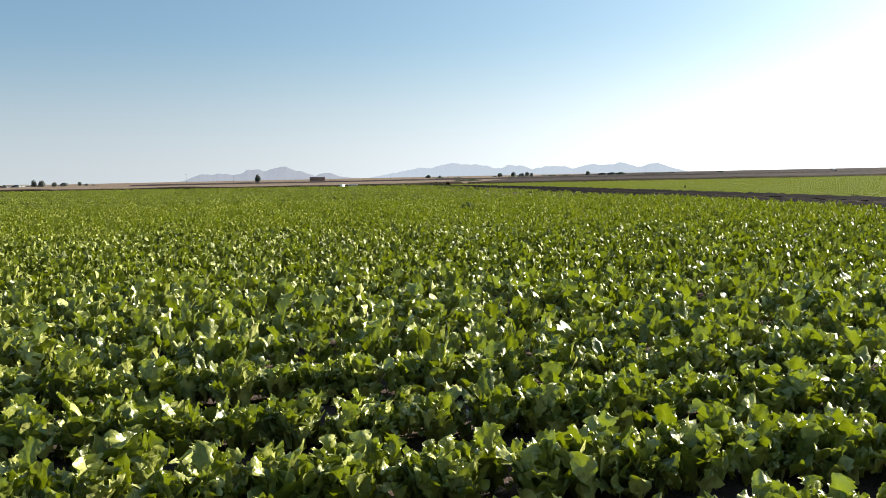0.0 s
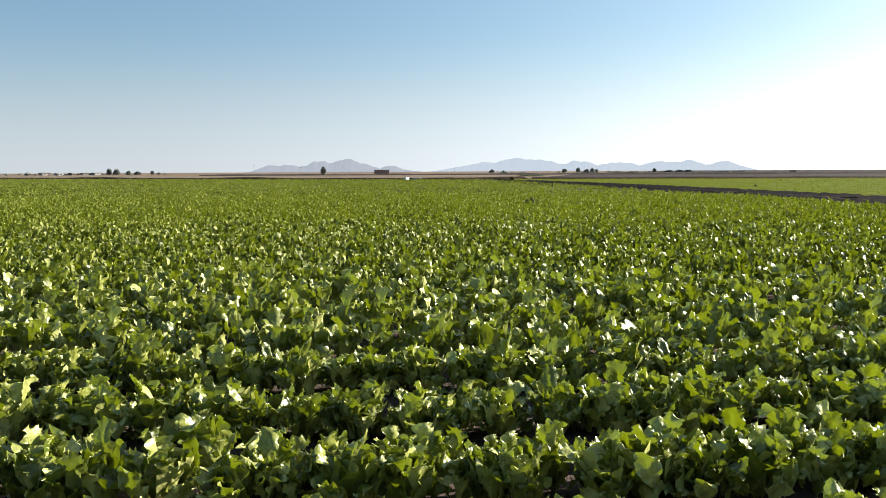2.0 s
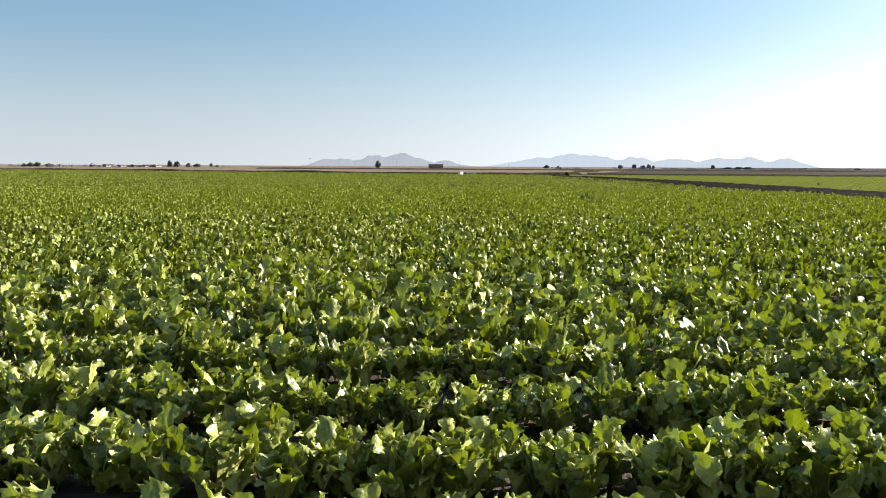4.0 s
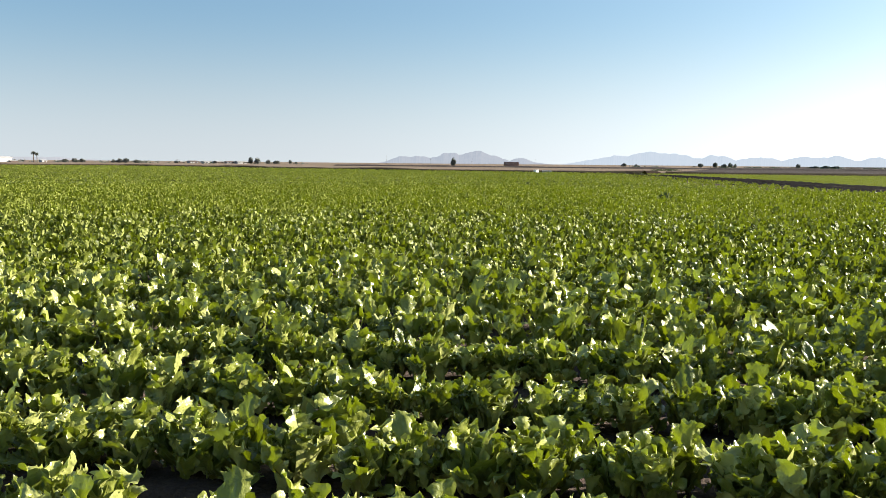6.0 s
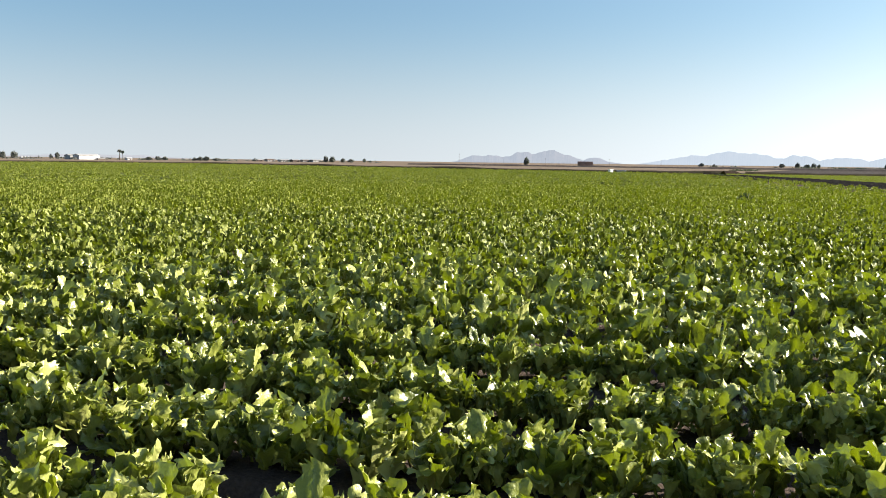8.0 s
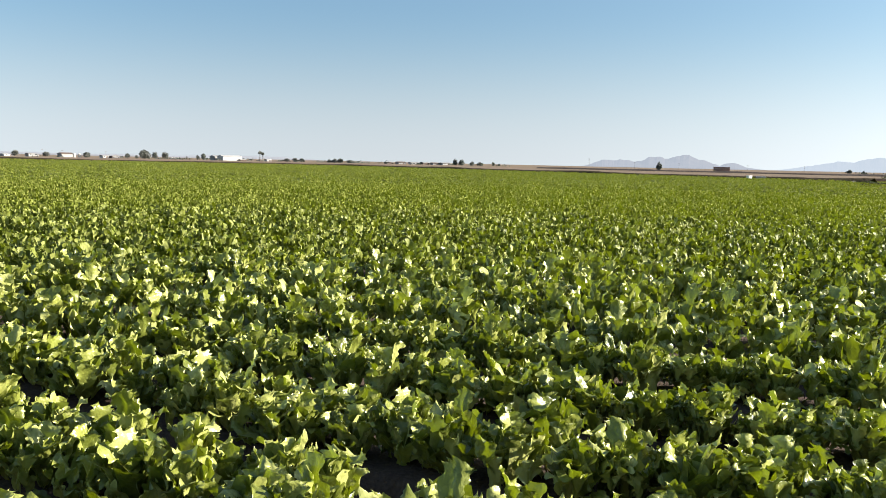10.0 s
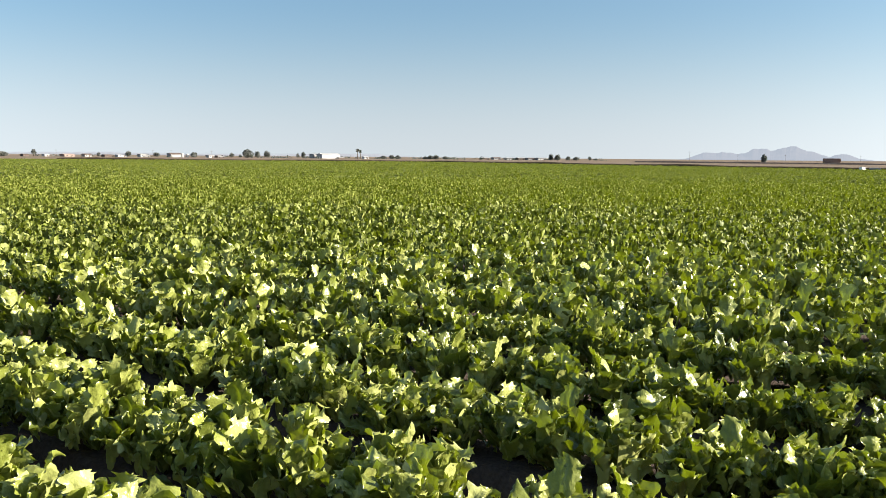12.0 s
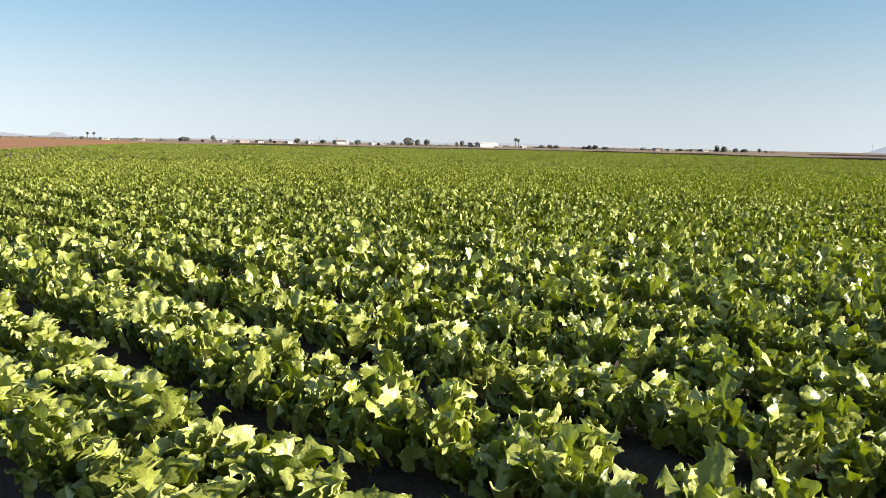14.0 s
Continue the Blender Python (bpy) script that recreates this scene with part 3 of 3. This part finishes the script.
edge_bank("soil_heap", [polar(1.3, 176), polar(-0.4, 172), polar(-2.4, 176)], 1.6, 0.5, TRACK, "long low heap of dark soil")

# scrub on the bank, too many and too small to count
def clumps(name, places, size, material, label, category, seed):
    """Tufts of small leaves, ragged, one mesh."""
    rs = np.random.default_rng(seed)
    vs2 = []
    for x, y, w, h in places:
        n = 22
        c = np.stack([x + rs.normal(0, 0.4, n) * w, y + rs.normal(0, 0.3, n) * w, np.abs(rs.normal(0.45, 0.3, n)) * h], -1)
        for p in c:
            a, b = rs.normal(0, 1, 3), rs.normal(0, 1, 3)
            a, b = a / np.linalg.norm(a) * size, b / np.linalg.norm(b) * size
            vs2 += [p - a - b, p + a - b, p + a + b, p - a + b]
    F2 = np.arange(len(vs2)).reshape(-1, 4)
    return tagged(quads(name, np.array(vs2), F2, material, smooth=False), label, category, kind="stuff")


rs3 = np.random.default_rng(41)
pl = []
for i in range(150):
    x = rs3.uniform(-140, 1)
    if noise.noise(Vector((x * 0.04, 7.0, 0))) > -0.05:
        pl.append((x, FAR_Y + 2.0 - FAR_SLOPE * x + rs3.normal(0, 0.5), rs3.uniform(1.0, 3.0), rs3.uniform(0.15, 0.35)))
clumps("bank_scrub", pl, 0.12, WEED, "dark low weeds growing along the bank", "weeds", 42)
pl = [(near_edge(y) + rs3.uniform(0.0, 0.7), y, 0.35, rs3.uniform(0.15, 0.32)) for y in rs3.uniform(20, 135, 40)]
pl += [(far_edge(y) + rs3.uniform(-0.5, 0.4), y, 0.5, rs3.uniform(0.06, 0.18)) for y in rs3.uniform(25, 138, 130)]
clumps("ditch_weeds", pl, 0.045, WEED, "small weeds on the ditch banks", "weeds", 43)
# a low dark hedge beyond the ditch
pl = [(*polar(az, 268 + rs3.normal(0, 1)), 2.0, rs3.uniform(0.3, 0.6)) for az in rs3.uniform(1.2, 2.5, 26)]
clumps("hedge", pl, 0.10, WEED, "low dark hedge beyond the end of the ditch", "hedge", 47)
# the far village's hedges and low scrub
pl = [(*polar(az, rs3.uniform(620, 760)), rs3.uniform(3, 9), rs3.uniform(0.8, 1.9)) for az in rs3.uniform(-72, -22, 75)]
pl += [(*polar(az, rs3.uniform(640, 900)), rs3.uniform(3, 9), rs3.uniform(0.4, 0.9)) for az in rs3.uniform(-2, 17, 26)]
clumps("far_scrub", pl, 0.45, TREE_LEAF_HAZED, "dusty scrub and hedges far across the plain, paled for haze", "scrub", 44)

# ---- trees ----
def tree(az, d, height, width, seed, low=0.15, label="dark rounded tree standing on the plain", lumps=7, leaves=1000):
    """Tapered trunk and limbs, a ragged crown of small leaf sprays."""
    rs = np.random.default_rng(seed)
    x, y = polar(az, d)
    top = bpy.data.objects.new("tree", None)
    scene.collection.objects.link(top)
    top.location = (x, y, -0.06)
    tagged(top, label, "tree", group="trees on the plain")
    b = bmesh.new()
    r = height * 0.035
    cone(b, (0, 0, 0), (0, 0, height * 0.55), r, r * 0.5)
    cents = []
    for i in range(lumps):
        a = i * 2.4 + rs.uniform(-0.5, 0.5)
        f = (i + 0.5) / lumps
        cz = height * (low + 0.12 + (0.80 - low) * f)
        rad = 0.28 * width * math.sin(math.pi * (0.2 + 0.7 * f)) * rs.uniform(0.6, 1.2)
        c = np.array([rad * math.cos(a), rad * math.sin(a), cz])
        cents.append(c)
        cone(b, (0, 0, height * min(0.5, low + 0.3 * f)), tuple(c), r * 0.5, r * 0.15, 6)
    part("trunk", b, BARK, top)
    vs2 = []
    sz = max(0.12, width * 0.055)
    # overlapping clumps of unlike size give the crown its uneven outline
    blobs = []
    for i in range(lumps):
        a = i * 2.4 + rs.uniform(-0.6, 0.6)
        out = width * (0.30 if i else 0.0) * rs.uniform(0.5, 1.15)
        rr = width * rs.uniform(0.17, 0.30) * (1.25 if i == 0 else 1.0)
        hi = height * (1 - 0.45 * (out / (0.35 * width)) ** 1.5 * rs.uniform(0.3, 1.0))
        blobs.append((np.array([out * math.cos(a), out * math.sin(a), 0.0]), rr, hi))
    for c, rr, hi in blobs:
        n = leaves // lumps
        dirs = rs.normal(0, 1, (n, 3))
        dirs /= np.linalg.norm(dirs, axis=1)[:, None]
        mid_z, half = height * low + (hi - height * low) * 0.5, (hi - height * low) * 0.5
        p = c + (0, 0, mid_z) + dirs * rs.uniform(0.2, 1.0, n)[:, None] ** 0.5 * (rr, rr, half)
        for q in p:
            a, e = rs.normal(0, 1, 3), rs.normal(0, 1, 3)
            a, e = a / np.linalg.norm(a) * sz, e / np.linalg.norm(e) * sz * 0.7
            vs2 += [q - a - e, q + a - e * 0.6, q + a + e, q - a * 0.7 + e]
    crown = quads("crown", np.array(vs2), np.arange(len(vs2)).reshape(-1, 4), TREE_LEAF_HAZED, top, smooth=False)
    return top


def palm(az, d, height, seed):
    rs = np.random.default_rng(seed)
    x, y = polar(az, d)
    top = bpy.data.objects.new("palm_tree", None)
    scene.collection.objects.link(top)
    top.location = (x, y, -0.06)
    tagged(top, "tall thin fan palm with a tufted head", "palm tree", group="palms by the village")
    b = bmesh.new()
    bend = rs.uniform(-0.3, 0.3)
    p0 = (0, 0, 0)
    for i in range(6):
        f = (i + 1) / 6
        p1 = (bend * f * f, 0, height * 0.84 * f)
        cone(b, p0, p1, 0.30 - 0.12 * (i / 6), 0.30 - 0.12 * f)
        p0 = p1
    part("trunk", b, BARK, top)
    vs2 = []
    for i in range(110):
        a, t = rs.uniform(0, 6.3), rs.uniform(-0.9, 1.3)
        dv = np.array([math.cos(a) * math.cos(t), math.sin(a) * math.cos(t), math.sin(t)])
        L = rs.uniform(1.1, 2.0) * height / 8
        side = np.cross(dv, rs.normal(0, 1, 3))
        side = side / np.linalg.norm(side) * 0.26
        c = np.array(p0)
        vs2 += [c, c + dv * L * 0.6 - side, c + dv * L + np.array([0, 0, -0.25]), c + dv * L * 0.6 + side]
    quads("frond_crown", np.array(vs2), np.arange(len(vs2)).reshape(-1, 4), TREE_LEAF_HAZED, top, smooth=False)
    return top


tree(-12.15, 520, 5.4, 3.5, 101, 0.04, "dark dense oval tree alone on the plain", 8, 1800)
D1 = 650
tree(-60.1, D1, 3.4, 9.0, 102, 0.05)
tree(-58.35, D1, 5.2, 4.2, 103, 0.3)
tree(-54.7, D1, 3.6, 2.8, 104)
tree(-52.98, D1, 4.4, 5.4, 105)
tree(-51.3, D1, 3.6, 5.0, 106)
tree(-49.0, D1, 3.9, 6.2, 107, 0.05)
tree(-46.64, D1, 3.8, 3.6, 108)
tree(-46.1, D1 + 15, 2.6, 2.8, 109)
tree(-45.65, D1, 6.9, 8.4, 110, 0.08, "large dark rounded tree by the village", 9, 1200)
tree(-45.0, D1 + 10, 5.4, 5.2, 111, 0.08)
tree(-44.38, D1, 5.8, 5.0, 112, 0.05, "dark pointed tree by the village")
tree(-42.4, D1, 4.0, 2.8, 113)
tree(-42.02, D1, 5.0, 4.4, 114)
palm(-38.47, D1, 7.6, 115)
palm(-38.27, D1 + 6, 6.6, 116)
for i, (az, h, w) in enumerate([(-36.75, 2.6, 4.5), (-36.2, 3.2, 4.2), (-35.75, 2.9, 4.4), (-33.95, 2.4, 3.4), (-33.6, 3.2, 4.6), (-33.2, 3.6, 4.6), (-32.6, 2.4, 5.4)]):
    tree(az, D1, h, w, 120 + i, 0.05)
tree(-25.55, D1, 5.2, 4.6, 130, 0.03, "large dark tree, one of a close pair", 8, 900)
tree(-25.1, D1, 5.0, 5.4, 131, 0.03, "large dark tree, one of a close pair", 8, 900)
tree(-24.4, D1, 3.4, 3.6, 132, 0.05)
tree(-23.9, D1, 2.9, 4.6, 133, 0.05)
tree(-23.0, D1, 3.2, 3.6, 134, 0.1)
tree(-22.6, D1, 1.8, 2.6, 135, 0.1)
for i, (az, h, w) in enumerate([(-0.88, 3.2, 4.2), (-0.1, 2.6, 2.2), (3.95, 3.4, 5.0), (4.85, 4.4, 4.0), (5.4, 3.2, 4.0), (5.75, 4.2, 3.8), (6.05, 3.4, 2.6), (9.76, 3.6, 3.8)]):
    tree(az, 700, h, w, 140 + i, 0.08)
for i, (az, h, w) in enumerate([(10.7, 1.8, 7.0), (11.3, 2.1, 8.0), (11.9, 1.9, 8.0), (18.2, 1.4, 6.0)]):
    tree(az, 800, h, w, 150 + i, 0.05)
tree(-66.15, D1 + 40, 2.6, 3.6, 160, 0.1)
palm(-65.85, D1, 5.4, 161)
palm(-65.48, D1, 5.4, 162)

# ---- buildings, far off ----
def building(name, az, d, length, depth, height, rise, wall_mat, roof_mat, label, category="house", end_mat=None, windows=3, turn=28.0):
    """Walls with window and door openings set in, a gabled roof with eaves."""
    if category == "house":
        height, rise, length = height * 0.66, rise * 0.6, length * 0.8
    x, y = polar(az, d)
    top = bpy.data.objects.new(name, None)
    scene.collection.objects.link(top)
    top.matrix_basis = pose(x, y, -0.06, 0, 0, -az + turn)
    tagged(top, label, category, group="buildings of the far village")
    b = bmesh.new()
    box(b, (-length / 2, -depth / 2, 0), (length / 2, depth / 2, height))
    part("wall", b, wall_mat, top)
    b = bmesh.new()
    o = 0.35
    sec = [(-depth / 2 - o, height - 0.05), (0, height + rise), (depth / 2 + o, height - 0.05), (depth / 2 + o, height + 0.1), (0, height + rise + 0.16), (-depth / 2 - o, height + 0.1)]
    a = [b.verts.new((-length / 2 - o, yy, zz)) for yy, zz in sec]
    c = [b.verts.new((length / 2 + o, yy, zz)) for yy, zz in sec]
    b.faces.new(a)
    b.faces.new(c[::-1])
    for i in range(6):
        b.faces.new((a[i], c[i], c[(i + 1) % 6], a[(i + 1) % 6]))
    bmesh.ops.recalc_face_normals(b, faces=b.faces)
    part("roof", b, roof_mat, top)
    for side in (-1, 1):
        b = bmesh.new()
        xx = side * (length / 2 - 0.02)
        p = [b.verts.new((xx, -depth / 2, height)), b.verts.new((xx, depth / 2, height)), b.verts.new((xx, 0, height + rise))]
        q = [b.verts.new((xx - side * 0.2, v.co.y, v.co.z)) for v in p]
        b.faces.new(p)
        b.faces.new(q[::-1])
        for i in range(3):
            b.faces.new((p[i], q[i], q[(i + 1) % 3], p[(i + 1) % 3]))
        bmesh.ops.recalc_face_normals(b, faces=b.faces)
        part("gable", b, end_mat or wall_mat, top)
    for i in range(windows):
        wx = length * ((i + 0.5) / windows - 0.5)
        b = bmesh.new()
        box(b, (wx - 0.45, -depth / 2 - 0.04, height * 0.38), (wx + 0.45, -depth / 2 + 0.05, height * 0.78))
        part("window", b, GLASS, top)
    if windows:
        b = bmesh.new()
        box(b, (length * 0.17 - 0.45, -depth / 2 - 0.05, 0), (length * 0.17 + 0.45, -depth / 2 + 0.05, min(2.0, height * 0.8)))
        part("door", b, BROWN, top)
    return top


building("shed", -40.4, D1, 15.0, 9.0, 2.9, 0.9, WHITE, WHITE, "long low white metal farm shed", "shed", windows=0)
building("shed", -41.25, D1 + 8, 6.0, 8.0, 2.7, 0.8, GREY, GREY, "grey metal lean-to beside the white shed", "shed", windows=0)
building("house", -56.5, D1, 9.0, 7.0, 1.9, 0.9, PEACH, PEACH, "peach stucco house with a low roof", windows=2)
building("house", -57.7, D1, 4.0, 4.0, 1.9, 0.6, WHITE, WHITE, "small white house in the village", windows=1)
building("house", -58.85, D1 - 5, 4.6, 4.0, 1.9, 0.5, BROWN, BROWN, "low dark brown village house", windows=1)
building("house", -55.4, D1, 6.0, 5.0, 2.2, 0.9, GREY, BROWN, "grey village house with a brown roof", windows=2)
building("house", -54.2, D1, 8.0, 5.0, 1.9, 0.5, BROWN, BROWN, "long low brown village house", windows=2)
building("house", -53.4, D1, 8.6, 5.0, 1.9, 0.5, WHITE, WHITE, "long low white village house", windows=2)
building("house", -52.2, D1, 4.4, 4.6, 3.1, 0.4, GREY, GREY, "square grey house in the village", windows=1)
building("shed", -50.2, D1, 8.6, 6.0, 2.2, 0.9, GREY, BROWN, "grey open farm shed far off", "shed", windows=0)
building("house", -48.0, D1, 5.4, 5.0, 2.2, 0.8, WHITE, GREY, "white village house with a grey roof", windows=2)
building("house", -47.5, D1, 4.0, 5.0, 1.7, 0.6, BROWN, BROWN, "small brown house in the village", windows=1)
building("house", -37.95, D1, 4.4, 4.0, 1.9, 0.7, WHITE, WHITE, "small white house beside the palms", windows=1)
building("house", -39.6, D1, 6.0, 4.0, 1.2, 0.5, BROWN, GREY, "low brown outbuilding by the shed", windows=0)
for i, az in enumerate((-30.0, -29.2, -28.3, -27.6, -26.9, -26.2)):
    building("house", az, D1 + 60, 7.0 + (i % 3) * 1.5, 6.0, 1.8 + 0.3 * (i % 2), 0.9, (BROWN, GREY, WHITE)[i % 3], (GREY, BROWN, GREY)[i % 3], "small village house far across the plain", windows=2)
building("house", -62.8, D1, 6.0, 5.0, 1.9, 0.6, GREY, BROWN, "low grey house in the village", windows=1)
building("house", -64.9, D1, 6.5, 5.0, 2.0, 0.7, WHITE, GREY, "low white house beside a palm", windows=1)
building("house", 24.76, 560, 2.6, 2.4, 1.2, 0.7, WHITE, GREY, "small white farm building far off", windows=1)


def tank(az, d, r, h):
    x, y = polar(az, d)
    b = bmesh.new()
    cone(b, (0, 0, 0), (0, 0, h), r, r, 16)
    cone(b, (0, 0, h), (0, 0, h + r * 0.4), r, 0.1, 16)
    ob = part("storage_tank", b, WHITE)
    ob.location = (x, y, -0.06)
    tagged(ob, "white upright storage tank with a conical top", "tank", group="storage tanks")


tank(-49.72, D1, 1.2, 2.6)
tank(-49.42, D1, 1.1, 2.4)
for az in (-44.0, -43.8, -43.62):
    tank(az, D1, 0.75, 1.5)


def van(az, d):
    x, y = polar(az, d)
    top = bpy.data.objects.new("van", None)
    scene.collection.objects.link(top)
    top.matrix_basis = pose(x, y, -0.06, 0, 0, -az)
    tagged(top, "white van parked on the plain", "van", group="parked vans")
    b = bmesh.new()
    sec = [(-2.3, 0.4), (-2.3, 1.9), (-2.1, 2.05), (1.1, 2.05), (1.7, 1.3), (2.3, 1.15), (2.35, 0.4)]
    a = [b.verts.new((px, -0.9, pz)) for px, pz in sec]
    c = [b.verts.new((px, 0.9, pz)) for px, pz in sec]
    b.faces.new(a)
    b.faces.new(c[::-1])
    for i in range(7):
        b.faces.new((a[i], c[i], c[(i + 1) % 7], a[(i + 1) % 7]))
    bmesh.ops.recalc_face_normals(b, faces=b.faces)
    part("body", b, WHITE, top)
    b = bmesh.new()
    box(b, (0.2, -0.93, 1.3), (1.2, 0.93, 1.8))
    part("window", b, GLASS, top)
    for px in (-1.5, 1.5):
        for py in (-0.85, 0.85):
            b = bmesh.new()
            cone(b, (px, py - 0.1, 0.36), (px, py + 0.1, 0.36), 0.36, 0.36, 12)
            part("wheel", b, GLASS, top)


for az in (-51.9, -47.3):
    van(az, D1 - 25)


def utility_pole(az, d, h):
    x, y = polar(az, d)
    top = bpy.data.objects.new("utility_pole", None)
    scene.collection.objects.link(top)
    top.matrix_basis = pose(x, y, -0.06, 0, 0, -az + 20)
    tagged(top, "thin wooden utility pole with a crossarm", "utility pole", group="utility poles")
    b = bmesh.new()
    cone(b, (0, 0, 0), (0, 0, h), 0.08, 0.05)
    part("pole", b, BARK, top)
    b = bmesh.new()
    box(b, (-0.8, -0.05, h - 0.7), (0.8, 0.05, h - 0.58))
    part("crossarm", b, BARK, top)


for az, d, h in ((-16.65, 640, 7.5), (-13.7, 900, 7.0), (-10.9, 900, 7.0), (-6.7, 900, 6.6), (-3.4, 900, 6.6), (-50.4, 660, 5.2), (-47.9, 660, 5.0), (-57.1, 660, 5.0), (-51.5, 660, 5.5)):
    utility_pole(az, d, h)

# ---- hay stack ----
def hay_stack(az, d):
    x, y = polar(az, d)
    top = bpy.data.objects.new("hay_stack", None)
    scene.collection.objects.link(top)
    top.matrix_basis = pose(x, y, -0.06, 0, 0, -az)
    tagged(top, "long reddish brown stack of weathered hay bales", "hay stack")
    rs = np.random.default_rng(77)
    for layer in range(3):
        n = 8
        for i in range(n):
            for row in range(2):
                b = bmesh.new()
                box(b, (-0.56, -1.15, 0), (0.56, 1.15, 0.93))
                bmesh.ops.bevel(b, geom=list(b.edges), offset=0.07, segments=1, affect="EDGES")
                fresh = layer == 0 and i == 0
                o = part("bale", b, HAY_FRESH if fresh else HAY, top)
                o.location = ((i - 3.5) * 1.13 + rs.normal(0, 0.03), (row - 0.5) * 2.35, layer * 0.94)


hay_stack(-8.27, 520)

# ---- small things at the field's end ----
def white_box(x, y):
    top = bpy.data.objects.new("irrigation_box", None)
    scene.collection.objects.link(top)
    top.matrix_basis = pose(x, y, -0.03, 0, 0, 52)
    tagged(top, "white concrete irrigation box at the field end", "irrigation box")
    b = bmesh.new()
    box(b, (-0.36, -0.3, 0), (0.36, 0.3, 0.62))
    bmesh.ops.bevel(b, geom=list(b.edges), offset=0.05, segments=2, affect="EDGES")
    part("body", b, BRIGHT, top)
    b = bmesh.new()
    box(b, (-0.4, -0.34, 0.625), (0.4, 0.34, 0.69))
    part("lid", b, BRIGHT, top)


white_box(*polar(-6.6, 148.5))
pipe = bmesh.new()
cone(pipe, (-0.8, 0, 0.4), (0.8, 0, 0.4), 0.2, 0.2, 14)
pipe_ob = part("irrigation_pipe", pipe, GREY)
pipe_ob.location = (*polar(-5.9, 147.5), -0.03)
tagged(pipe_ob, "short grey irrigation pipe lying by the field", "pipe")


def weed_bush(x, y, w, h, seed, label):
    rs = np.random.default_rng(seed)
    vs2 = []
    for i in range(110):
        a, t = rs.uniform(0, 6.3), rs.uniform(0.1, 1.4)
        dv = np.array([math.cos(a) * math.cos(t) * w, math.sin(a) * math.cos(t) * w, math.sin(t) * h])
        c = dv * rs.uniform(0.4, 1.0)
        side = np.cross(dv, rs.normal(0, 1, 3))
        side = side / np.linalg.norm(side) * 0.035
        tip = c + dv / np.linalg.norm(dv) * 0.12
        vs2 += [c * 0.7, c - side, tip, c + side]
    ob = quads("weed", np.array(vs2), np.arange(len(vs2)).reshape(-1, 4), WEED)
    ob.location = (x, y, 0.16)
    return tagged(ob, label, "weed")


weed_bush(1.16, 34.4, 0.40, 0.40, 5, "dark weed standing up out of the lettuce")
weed_bush(22.4, 78.0, 0.05, 0.15, 6, "tall thin weed in the young crop")

# torn leaf scraps and seedling weeds lying in the furrows close by
rs5 = np.random.default_rng(91)
pl = []
for k in range(0, 5):
    for x in rs5.uniform(-8.0, 2.5, 26):
        v = bed_middle(k) + 0.49 + rs5.normal(0, 0.1)
        pl.append((x, v + float(bend(x)), rs5.uniform(0.04, 0.10), rs5.uniform(0.04, 0.09)))
clumps("leaf_scraps", pl, 0.011, LETTUCE, "small leaf scraps and seedlings in the furrows", "leaf scraps", 92)
